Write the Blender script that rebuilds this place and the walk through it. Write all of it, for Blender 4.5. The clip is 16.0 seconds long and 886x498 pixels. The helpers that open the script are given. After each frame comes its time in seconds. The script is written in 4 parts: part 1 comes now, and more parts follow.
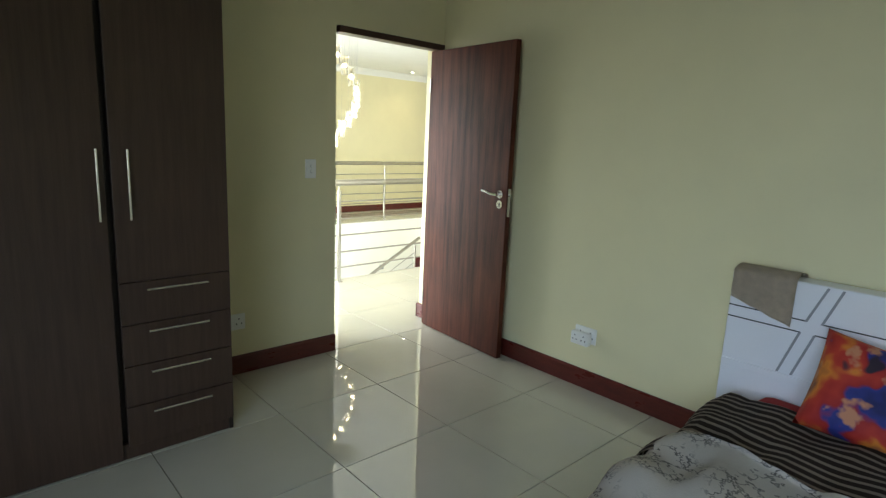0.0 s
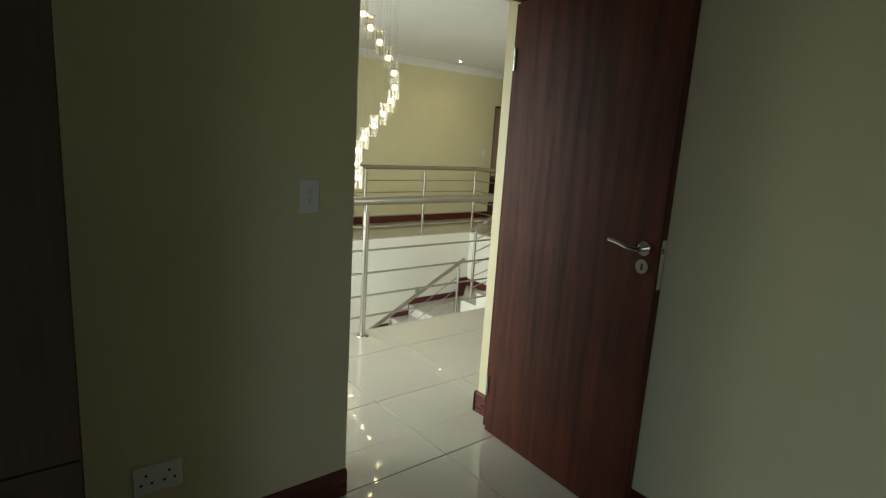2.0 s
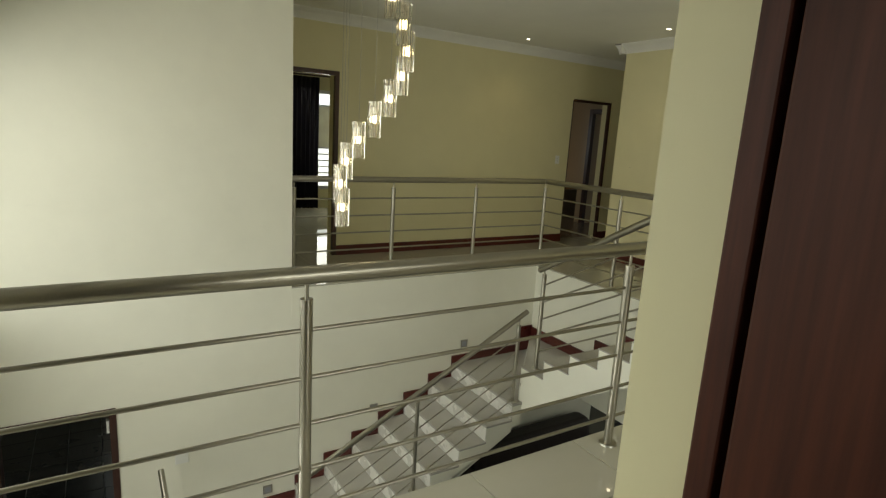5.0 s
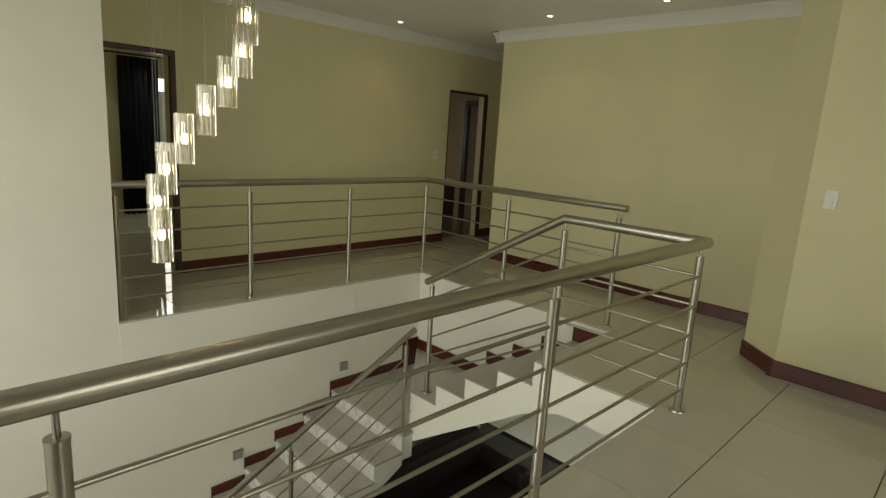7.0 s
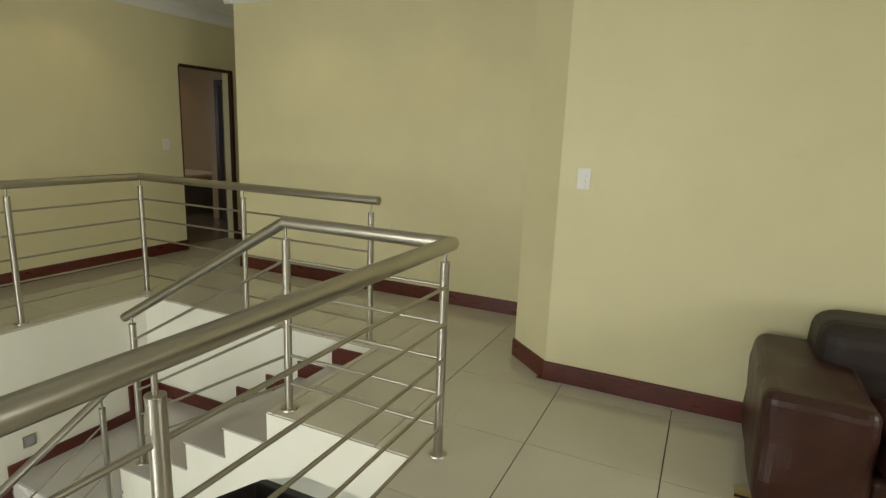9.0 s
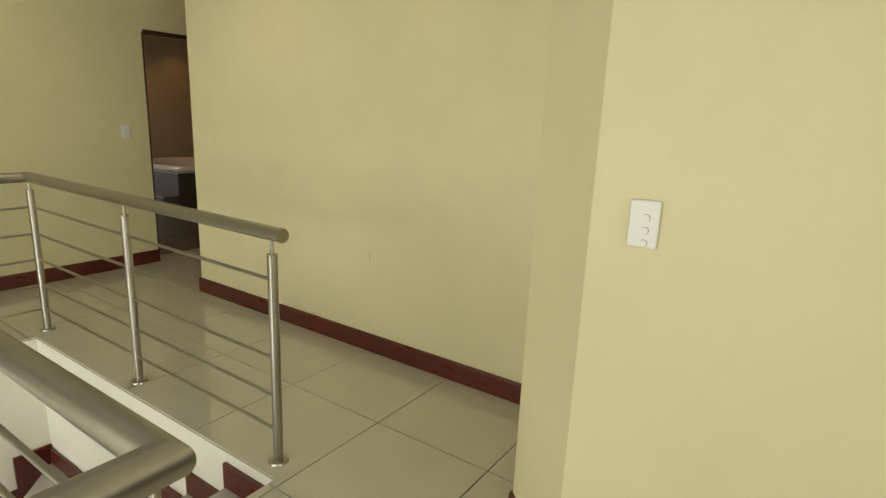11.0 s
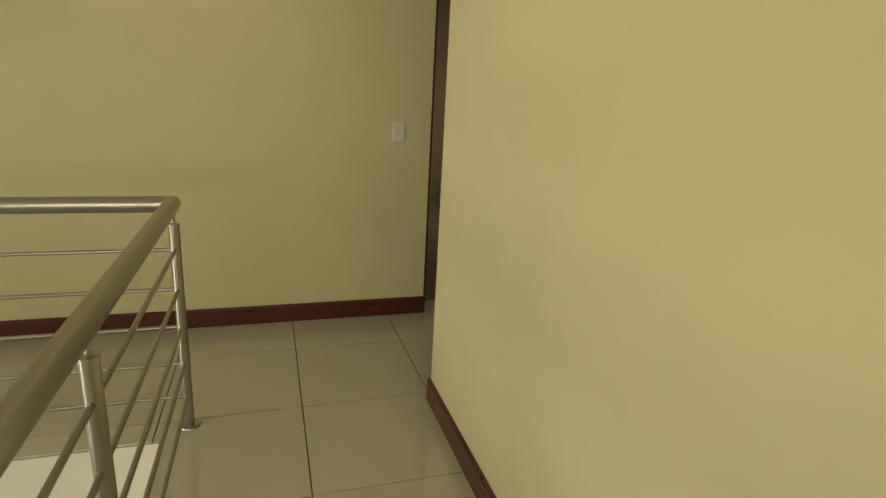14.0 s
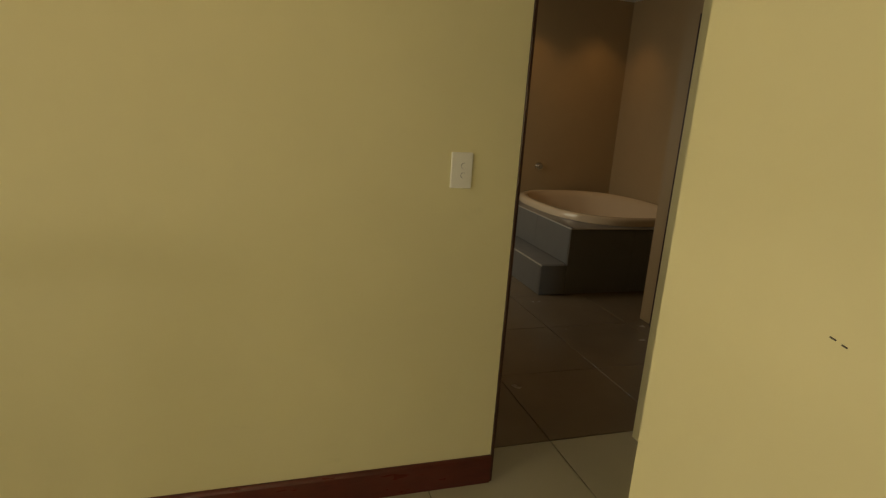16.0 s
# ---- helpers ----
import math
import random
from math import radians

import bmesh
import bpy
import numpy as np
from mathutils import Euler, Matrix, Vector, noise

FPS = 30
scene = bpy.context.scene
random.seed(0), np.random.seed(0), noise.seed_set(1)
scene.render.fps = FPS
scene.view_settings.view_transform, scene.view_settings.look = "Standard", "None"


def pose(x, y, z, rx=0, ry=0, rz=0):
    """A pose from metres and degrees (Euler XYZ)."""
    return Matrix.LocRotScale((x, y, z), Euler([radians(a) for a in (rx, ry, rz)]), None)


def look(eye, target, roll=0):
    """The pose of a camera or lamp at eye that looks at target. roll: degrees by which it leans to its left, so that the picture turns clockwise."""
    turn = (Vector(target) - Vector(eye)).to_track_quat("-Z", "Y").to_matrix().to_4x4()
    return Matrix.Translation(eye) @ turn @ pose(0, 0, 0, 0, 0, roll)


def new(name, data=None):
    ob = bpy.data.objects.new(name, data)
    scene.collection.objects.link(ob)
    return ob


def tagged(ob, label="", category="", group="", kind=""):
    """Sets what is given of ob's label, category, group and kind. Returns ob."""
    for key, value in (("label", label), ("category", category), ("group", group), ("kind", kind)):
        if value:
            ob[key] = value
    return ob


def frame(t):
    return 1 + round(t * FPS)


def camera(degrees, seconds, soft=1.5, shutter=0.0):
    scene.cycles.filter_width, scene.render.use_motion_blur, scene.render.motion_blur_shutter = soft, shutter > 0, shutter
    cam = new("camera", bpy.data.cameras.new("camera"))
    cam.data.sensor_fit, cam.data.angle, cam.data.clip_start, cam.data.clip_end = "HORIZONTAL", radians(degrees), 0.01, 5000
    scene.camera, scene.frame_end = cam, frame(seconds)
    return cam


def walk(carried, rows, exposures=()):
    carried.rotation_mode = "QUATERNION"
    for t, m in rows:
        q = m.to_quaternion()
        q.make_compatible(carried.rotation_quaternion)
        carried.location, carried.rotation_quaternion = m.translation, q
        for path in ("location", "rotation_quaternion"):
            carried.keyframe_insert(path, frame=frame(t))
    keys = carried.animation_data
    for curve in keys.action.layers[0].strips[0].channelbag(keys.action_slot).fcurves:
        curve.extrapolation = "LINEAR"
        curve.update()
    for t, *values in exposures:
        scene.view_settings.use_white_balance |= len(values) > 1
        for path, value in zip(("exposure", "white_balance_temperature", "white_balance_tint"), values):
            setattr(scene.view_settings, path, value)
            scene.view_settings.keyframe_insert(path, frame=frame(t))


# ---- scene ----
cam = camera(76.6, 16.0, soft=1.3)
PATH = [
    (0.0, (-2.796, -3.217, 1.471), (-1.468, -1.772, 1.088), 2.6),
    (0.5, (-2.586, -2.87, 1.486), (-1.281, -1.405, 1.095), 2.8),
    (1.0, (-2.354, -2.539, 1.461), (-1.065, -1.06, 1.072), 3.2),
    (1.5, (-2.111, -2.197, 1.478), (-0.85, -0.695, 1.085), 3.2),
    (2.0, (-1.889, -1.847, 1.49), (-0.649, -0.328, 1.097), 3.7),
    (2.5, (-1.599, -1.531, 1.491), (-0.385, 0.007, 1.094), 3.7),
    (3.0, (-1.301, -1.192, 1.49), (-0.124, 0.374, 1.088), 3.5),
    (3.5, (-1.001, -0.898, 1.462), (0.127, 0.705, 1.065), 3.5),
    (4.0, (-0.742, -0.598, 1.454), (0.316, 1.052, 1.059), 3.5),
    (4.2, (-0.657, -0.505, 1.466), (0.382, 1.156, 1.07), 3.45),
    (6.3, (-0.098, 0.264, 1.492), (1.019, 1.871, 1.081), 3.78),
    (6.5, (-0.058, 0.306, 1.498), (1.12, 1.869, 1.088), 3.75),
    (7.0, (0.005, 0.442, 1.507), (1.396, 1.823, 1.107), 3.55),
    (7.5, (0.073, 0.541, 1.513), (1.671, 1.677, 1.118), 3.23),
    (8.0, (0.289, 0.568, 1.503), (1.994, 1.535, 1.104), 2.72),
    (8.5, (0.616, 0.571, 1.499), (2.362, 1.457, 1.092), 2.24),
    (9.0, (1.027, 0.587, 1.485), (2.8, 1.416, 1.074), 2.24),
    (9.5, (1.479, 0.587, 1.479), (3.255, 1.401, 1.054), 2.18),
    (9.7, (1.681, 0.61, 1.471), (3.456, 1.427, 1.044), 2.1),
    (11.8, (3.423, 1.135, 1.531), (4.804, 2.493, 1.033), 3.08),
    (12.5, (3.892, 1.495, 1.561), (5.011, 3.066, 1.035), 3.44),
    (13.0, (4.217, 1.836, 1.566), (5.1, 3.542, 1.01), 3.3),
    (13.5, (4.427, 2.164, 1.522), (5.161, 3.944, 0.98), 2.9),
    (14.0, (4.62, 2.563, 1.509), (5.207, 4.394, 0.957), 3.11),
    (14.5, (4.697, 3.011, 1.5), (5.202, 4.865, 0.946), 3.41),
    (15.0, (4.74, 3.472, 1.486), (5.247, 5.326, 0.935), 3.54),
    (15.5, (4.78, 3.883, 1.458), (5.285, 5.747, 0.936), 3.86),
    (16.0, (4.801, 4.286, 1.429), (5.386, 6.134, 0.939), 3.81),
]
EXPOSURES = [(0.0, 1.65, 5900, 6), (0.7, 1.15, 5900, 6), (1.5, 0.55, 6200, 5), (2.5, 0.05, 6200, 4), (4.0, -0.55, 6600, 3), (7.0, -0.6, 6800, 4), (8.4, -0.32, 6500, 6), (9.0, 0.0, 6500, 7), (12.5, 0.42, 7200, 8), (14.5, 0.08, 8200, 8), (16.0, 0.04, 9400, 8)]
walk(cam, [(t, look(eye, target, roll)) for t, eye, target, roll in PATH], EXPOSURES)
# ---- light ----
world = bpy.data.worlds.new("sky")
scene.world = world
world.use_nodes = True
_sky = world.node_tree.nodes.new("ShaderNodeTexSky")
_sky.sky_type = "NISHITA"
_sky.sun_disc = False
_sky.sun_elevation, _sky.sun_rotation = radians(50), radians(200)
world.node_tree.links.new(_sky.outputs[0], world.node_tree.nodes["Background"].inputs[0])
world.node_tree.nodes["Background"].inputs[1].default_value = 0.12


def area(name, eye, target, w, h, watts, colour, spread=180):
    d = bpy.data.lights.new(name, "AREA")
    d.shape, d.size, d.size_y, d.energy, d.color = "RECTANGLE", w, h, watts, colour
    d.spread = radians(spread)
    o = new(name, d)
    o.matrix_world = look(eye, target)
    return o


def spot(name, eye, target, watts, colour, angle=110, soft=0.05):
    d = bpy.data.lights.new(name, "SPOT")
    d.energy, d.color, d.spot_size, d.spot_blend, d.shadow_soft_size = watts, colour, radians(angle), 0.8, soft
    o = new(name, d)
    o.matrix_world = look(eye, target)
    return o


DAY = (1.0, 0.98, 0.92)
area("bedroom_window_light", (-4.16, -3.5, 1.5), (-1.9, -3.0, 0.1), 1.8, 1.3, 7.5, (0.86, 0.96, 1.08), 115)
area("stair_window_light", (-1.60, 3.45, 1.15), (1.8, 3.4, -0.7), 2.4, 2.2, 66, DAY, 160)
area("landing_window_light", (-1.52, 1.0, 1.2), (1.0, 1.0, 0.3), 1.1, 1.9, 12.5, DAY, 106)
area("lounge_window_light", (1.9, -3.9, 1.45), (2.7, 1, 0.1), 2.6, 1.5, 38, (1.0, 0.96, 0.88), 125)
area("far_room_window_light", (3.2, 9.85, 1.35), (2, 6, 0.8), 1.2, 1.6, 25, DAY)
# Added lamp that brightens the lower flight; its low opening is assumed.
area("hall_fill_light", (-1.66, 2.45, -1.5), (2.2, 3.8, -1.3), 1.7, 1.6, 50, DAY)
area("bathroom_window_light", (5.08, 8.9, 1.45), (8, 8.8, 0.4), 1.0, 1.0, 9, (0.9, 0.96, 1.0), 140)
# Added fill for the lower hall's east side; no window is known there.
area("hall_east_fill_light", (8.12, 3.0, -1.7), (4, 3.6, -2.6), 1.6, 1.4, 22, DAY)
for _x, _y in ((4.30, 5.60), (4.83, 3.95), (4.80, 2.75)):
    spot("downlight_beam", (_x, _y, 2.655), (_x, _y, 0), 4, (1.0, 0.78, 0.48), 120)
for _x, _y in ((7.45, 9.6), (8.2, 9.6), (6.5, 7.4)):
    spot("bathroom_beam", (_x, _y, 2.6), (_x, _y + 0.15, 0), 5, (1.0, 0.62, 0.32), 95)

# ---- materials ----


def nodes_of(name):
    m = bpy.data.materials.new(name)
    m.use_nodes = True
    nt = m.node_tree
    return m, nt, nt.nodes["Principled BSDF"]


def coords(nt, scale=1.0, stretch=(1, 1, 1)):
    g = nt.nodes.new("ShaderNodeNewGeometry")
    mp = nt.nodes.new("ShaderNodeMapping")
    mp.inputs["Scale"].default_value = [scale * s for s in stretch]
    nt.links.new(g.outputs["Position"], mp.inputs[0])
    return mp.outputs[0]


def noise_tex(nt, vec, scale, detail=4.0, rough=0.55):
    n = nt.nodes.new("ShaderNodeTexNoise")
    n.inputs["Scale"].default_value, n.inputs["Detail"].default_value, n.inputs["Roughness"].default_value = scale, detail, rough
    nt.links.new(vec, n.inputs["Vector"])
    return n.outputs["Fac"]


def ramp(nt, fac, stops):
    r = nt.nodes.new("ShaderNodeValToRGB")
    while len(r.color_ramp.elements) < len(stops):
        r.color_ramp.elements.new(0.5)
    for e, (p, c) in zip(r.color_ramp.elements, stops):
        e.position, e.color = p, (*c, 1)
    nt.links.new(fac, r.inputs[0])
    return r.outputs[0]


def mix(nt, fac, a, b, mode="MIX"):
    x = nt.nodes.new("ShaderNodeMix")
    x.data_type, x.blend_type = "RGBA", mode
    for sock, v in ((x.inputs["Factor"], fac), (x.inputs["A"], a), (x.inputs["B"], b)):
        if isinstance(v, (int, float)):
            sock.default_value = v
        elif isinstance(v, tuple):
            sock.default_value = (*v, 1)
        else:
            nt.links.new(v, sock)
    return x.outputs["Result"]


def bump(nt, bsdf, height, strength=0.1, dist=0.01):
    b = nt.nodes.new("ShaderNodeBump")
    b.inputs["Strength"].default_value, b.inputs["Distance"].default_value = strength, dist
    nt.links.new(height, b.inputs["Height"])
    nt.links.new(b.outputs[0], bsdf.inputs["Normal"])


def scaled(c, k):
    return tuple(min(1, v * k) for v in c)


def plain(name, colour, rough=0.5, metal=0.0, vary=0.12, scale=6.0, stretch=(1, 1, 1), relief=0.05, coat=0.0):
    """A painted or moulded surface with mottling at two scales and a fine relief."""
    m, nt, b = nodes_of(name)
    v = coords(nt, 1.0, stretch)
    big, fine = noise_tex(nt, v, scale), noise_tex(nt, v, scale * 14, 3)
    c = ramp(nt, big, [(0.3, scaled(colour, 1 - vary)), (0.7, scaled(colour, 1 + vary * 0.6))])
    c = mix(nt, 0.25, c, ramp(nt, fine, [(0.35, scaled(colour, 1 - vary)), (0.65, scaled(colour, 1 + vary))]))
    nt.links.new(c, b.inputs["Base Color"])
    b.inputs["Roughness"].default_value, b.inputs["Metallic"].default_value = rough, metal
    b.inputs["Coat Weight"].default_value = coat
    if relief:
        bump(nt, b, fine, relief, 0.004)
    return m


def wood(name, dark, light, rough=0.35, stretch=(14, 14, 1.1), coat=0.15, scale=2.2):
    m, nt, b = nodes_of(name)
    v = coords(nt, 1.0, stretch)
    grain = noise_tex(nt, v, scale, 6, 0.6)
    pores = noise_tex(nt, v, scale * 6, 3)
    broad = noise_tex(nt, coords(nt), 1.6, 2)
    c = ramp(nt, grain, [(0.32, dark), (0.68, light)])
    c = mix(nt, 0.18, c, ramp(nt, pores, [(0.4, scaled(dark, 0.7)), (0.6, light)]))
    c = mix(nt, 0.25, c, ramp(nt, broad, [(0.35, scaled(dark, 0.8)), (0.65, scaled(light, 1.2))]))
    nt.links.new(c, b.inputs["Base Color"])
    nt.links.new(ramp(nt, grain, [(0.3, (rough + 0.1,) * 3), (0.7, (rough - 0.05,) * 3)]), b.inputs["Roughness"])
    b.inputs["Coat Weight"].default_value, b.inputs["Coat Roughness"].default_value = coat, 0.2
    bump(nt, b, pores, 0.08, 0.002)
    return m


def wall_paint(name, colour):
    m, nt, b = nodes_of(name)
    v = coords(nt)
    broad, mid, fine = noise_tex(nt, v, 0.7, 2), noise_tex(nt, v, 5, 4), noise_tex(nt, v, 160, 2)
    c = ramp(nt, broad, [(0.35, scaled(colour, 0.96)), (0.65, scaled(colour, 1.03))])
    c = mix(nt, 0.3, c, ramp(nt, mid, [(0.3, scaled(colour, 0.94)), (0.7, scaled(colour, 1.04))]))
    scuff = ramp(nt, noise_tex(nt, coords(nt, 1, (1, 1, 2.5)), 3.1, 6, 0.7), [(0.66, (0, 0, 0)), (0.74, (0.35, 0.35, 0.35))])
    c = mix(nt, scuff, c, scaled(colour, 0.88))
    nt.links.new(c, b.inputs["Base Color"])
    b.inputs["Roughness"].default_value = 0.55
    bump(nt, b, fine, 0.06, 0.002)
    return m


def tile_mat(name, colour, rough=0.07, vary=0.05):
    m, nt, b = nodes_of(name)
    v = coords(nt)
    info = nt.nodes.new("ShaderNodeObjectInfo")
    cloud = noise_tex(nt, v, 3.0, 5)
    c = ramp(nt, cloud, [(0.3, scaled(colour, 1 - vary)), (0.7, scaled(colour, 1 + vary))])
    c = mix(nt, 0.4, c, ramp(nt, info.outputs["Random"], [(0, scaled(colour, 0.95)), (1, scaled(colour, 1.04))]))
    nt.links.new(c, b.inputs["Base Color"])
    smear = noise_tex(nt, v, 7.0, 5)
    nt.links.new(ramp(nt, smear, [(0.35, (rough,) * 3), (0.75, (rough * 1.2 + 0.018,) * 3)]), b.inputs["Roughness"])
    b.inputs["IOR"].default_value = 1.85
    return m


WALL = wall_paint("cream_wall_paint", (0.72, 0.67, 0.42))
WHITE_WALL = wall_paint("pale_stair_paint", (0.80, 0.79, 0.68))
CEIL = wall_paint("white_ceiling_paint", (0.80, 0.80, 0.77))
TILE = tile_mat("polished_porcelain", (0.54, 0.52, 0.43), 0.012)
DARK_TILE = tile_mat("grey_lower_tile", (0.16, 0.16, 0.15), 0.12)
BATH_TILE = tile_mat("slate_bath_tile", (0.15, 0.145, 0.14), 0.30, 0.08)
BATH_FLOOR = tile_mat("brown_bath_floor", (0.20, 0.15, 0.10), 0.22, 0.10)
PALE_GROUT = plain("pale_grout", (0.20, 0.20, 0.19), 0.85)
SLATE = tile_mat("dark_slate", (0.055, 0.058, 0.058), 0.2, 0.2)
GROUT = plain("dark_grout", (0.10, 0.09, 0.07), 0.85)
STEP = tile_mat("stair_tile", (0.46, 0.44, 0.40), 0.2)
RISER = tile_mat("stair_riser_tile", (0.70, 0.69, 0.64), 0.25)
BASE = wood("mahogany_skirting", (0.060, 0.009, 0.007), (0.120, 0.020, 0.014), 0.3, (3, 3, 14))
DOOR = wood("mahogany_door_veneer", (0.026, 0.006, 0.0035), (0.115, 0.027, 0.010), 0.46, (11, 11, 0.7), 0.0)
DOOR.node_tree.nodes["Principled BSDF"].inputs["Specular IOR Level"].default_value = 0.25
FRAME = wood("dark_door_frame", (0.030, 0.010, 0.006), (0.060, 0.022, 0.014), 0.35)
WARD = wood("dark_wenge_board", (0.040, 0.021, 0.013), (0.070, 0.040, 0.027), 0.42, (22, 22, 1.0), 0.05)
# Side panels and carcass get a darker wenge than the fronts.
WARD_SIDE = wood("darker_wenge_carcass", (0.018, 0.011, 0.009), (0.03, 0.02, 0.015), 0.42)
STEEL = plain("brushed_steel", (0.42, 0.40, 0.34), 0.32, 1.0, 0.06, 9, (1, 1, 1), 0.03)
CHROME = plain("satin_chrome", (0.72, 0.71, 0.68), 0.2, 1.0, 0.04)
PLASTIC = plain("white_switch_plastic", (0.80, 0.80, 0.76), 0.35, 0, 0.03)
ALU = plain("pale_anodised_trim", (0.62, 0.60, 0.56), 0.5, 0.4, 0.04)
HOLE = plain("black_slot", (0.01, 0.01, 0.01), 0.6)
LEATHER = plain("oxblood_leather", (0.045, 0.014, 0.010), 0.38, 0, 0.35, 9, (1, 1, 1), 0.35)
DARKLEATHER = plain("black_brown_leather", (0.02, 0.012, 0.010), 0.55, 0, 0.3, 9, (1, 1, 1), 0.3)
WHITE_LAC = plain("white_lacquer", (0.80, 0.81, 0.86), 0.3, 0, 0.02)
GREY_INLAY = plain("grey_inlay", (0.30, 0.31, 0.34), 0.3)
BLACK_INLAY = plain("black_inlay", (0.03, 0.03, 0.035), 0.3)
TOWEL = plain("beige_towel", (0.60, 0.51, 0.40), 0.95, 0, 0.15, 30, (1, 1, 1), 0.6)
RED = plain("red_sheet", (0.30, 0.012, 0.012), 0.8, 0, 0.2)
PORCELAIN = plain("bath_enamel", (0.60, 0.47, 0.33), 0.12, 0, 0.02)
CURTAIN = plain("black_curtain", (0.034, 0.032, 0.040), 0.9, 0, 0.2)
PLASTER_TILE = wall_paint("tan_bath_wall", (0.42, 0.30, 0.17))
FOIL = plain("steplight_metal", (0.35, 0.34, 0.31), 0.35, 0.9)


def emission(name, colour, strength):
    m, nt, b = nodes_of(name)
    b.inputs["Base Color"].default_value = (*colour, 1)
    b.inputs["Emission Color"].default_value = (*colour, 1)
    b.inputs["Emission Strength"].default_value = strength
    return m


BULB = emission("warm_bulb", (1.0, 0.80, 0.50), 22)
LED = emission("downlight_lens", (1.0, 0.85, 0.62), 14)
OUTSIDE = emission("daylight_backdrop", (0.95, 0.98, 1.0), 1.6)


def glass_mat(name, colour, rough):
    m, nt, b = nodes_of(name)
    b.inputs["Base Color"].default_value = (*colour, 1)
    b.inputs["Transmission Weight"].default_value = 1
    b.inputs["Roughness"].default_value, b.inputs["IOR"].default_value = rough, 1.45
    bump(nt, b, noise_tex(nt, coords(nt, 1, (1, 1, 0.12)), 90, 3), 0.25, 0.004)
    return m


GLASS = glass_mat("ribbed_crystal", (1.0, 0.97, 0.90), 0.06)
PANE = glass_mat("window_glass", (1, 1, 1), 0.0)


def zebra_mat():
    m, nt, b = nodes_of("zebra_throw")
    w = nt.nodes.new("ShaderNodeTexWave")
    w.wave_type, w.bands_direction = "BANDS", "X"
    w.inputs["Scale"].default_value, w.inputs["Distortion"].default_value = 6.5, 3.6
    w.inputs["Detail"].default_value, w.inputs["Detail Scale"].default_value = 2.0, 0.7
    nt.links.new(coords(nt, 1, (1, 0.45, 1)), w.inputs["Vector"])
    c = ramp(nt, w.outputs["Fac"], [(0.60, (0.035, 0.022, 0.018)), (0.74, (0.40, 0.34, 0.28))])
    nt.links.new(c, b.inputs["Base Color"])
    b.inputs["Roughness"].default_value = 0.9
    bump(nt, b, noise_tex(nt, coords(nt), 300, 2), 0.4, 0.003)
    return m


def floral_mat():
    m, nt, b = nodes_of("floral_bedspread")
    v = coords(nt)
    lines = noise_tex(nt, v, 17, 3, 0.6)
    patch = noise_tex(nt, v, 3.5, 2)
    ink = ramp(nt, lines, [(0.465, (0, 0, 0)), (0.5, (1, 1, 1)), (0.535, (0, 0, 0))])
    mask = ramp(nt, patch, [(0.40, (0, 0, 0)), (0.50, (0.9, 0.9, 0.9))])
    f = mix(nt, 1.0, ink, mask, "MULTIPLY")
    shade = ramp(nt, noise_tex(nt, v, 4, 3), [(0.3, (0.66, 0.62, 0.57)), (0.7, (0.80, 0.76, 0.70))])
    nt.links.new(mix(nt, f, shade, (0.06, 0.055, 0.06)), b.inputs["Base Color"])
    b.inputs["Roughness"].default_value = 0.9
    bump(nt, b, noise_tex(nt, v, 220, 2), 0.4, 0.003)
    return m


def pillow_mat():
    m, nt, b = nodes_of("printed_cushion")
    v = coords(nt)
    warp = noise_tex(nt, v, 9, 3)
    c = ramp(nt, noise_tex(nt, v, 4.2, 3, 0.55), [(0.36, (0.012, 0.016, 0.10)), (0.43, (0.02, 0.03, 0.20)), (0.47, (0.30, 0.012, 0.012)), (0.55, (0.42, 0.03, 0.015)), (0.60, (0.60, 0.20, 0.02)), (0.68, (0.09, 0.03, 0.04))])
    c = mix(nt, ramp(nt, warp, [(0.60, (0, 0, 0)), (0.66, (1, 1, 1))]), c, (0.50, 0.22, 0.12))
    c = mix(nt, ramp(nt, noise_tex(nt, v, 6, 2), [(0.62, (0, 0, 0)), (0.66, (1, 1, 1))]), c, (0.025, 0.015, 0.03))
    nt.links.new(c, b.inputs["Base Color"])
    b.inputs["Roughness"].default_value = 0.75
    return m


def mat_straw():
    m, nt, b = nodes_of("striped_rug")
    w = nt.nodes.new("ShaderNodeTexWave")
    w.inputs["Scale"].default_value, w.inputs["Distortion"].default_value = 1.7, 0.9
    nt.links.new(coords(nt), w.inputs["Vector"])
    c = ramp(nt, w.outputs["Fac"], [(0.02, (0.03, 0.02, 0.015)), (0.05, (0.42, 0.33, 0.15)), (0.8, (0.50, 0.41, 0.21))])
    nt.links.new(c, b.inputs["Base Color"])
    b.inputs["Roughness"].default_value = 0.95
    bump(nt, b, noise_tex(nt, coords(nt), 150, 2), 0.5, 0.004)
    return m


ZEBRA, FLORAL, PRINT, STRAW = zebra_mat(), floral_mat(), pillow_mat(), mat_straw()

# ---- mesh helpers ----


def mesh_of(name, bm, material, smooth=False):
    bmesh.ops.recalc_face_normals(bm, faces=bm.faces)
    me = bpy.data.meshes.new(name)
    if smooth:
        for f in bm.faces:
            f.smooth = True
    bm.to_mesh(me)
    bm.free()
    me.materials.append(material)
    return me


def part(name, bm, material, parent=None, label="", smooth=False):
    ob = new(name, mesh_of(name, bm, material, smooth))
    ob.parent = parent
    if label:
        ob["label"] = label
    return ob


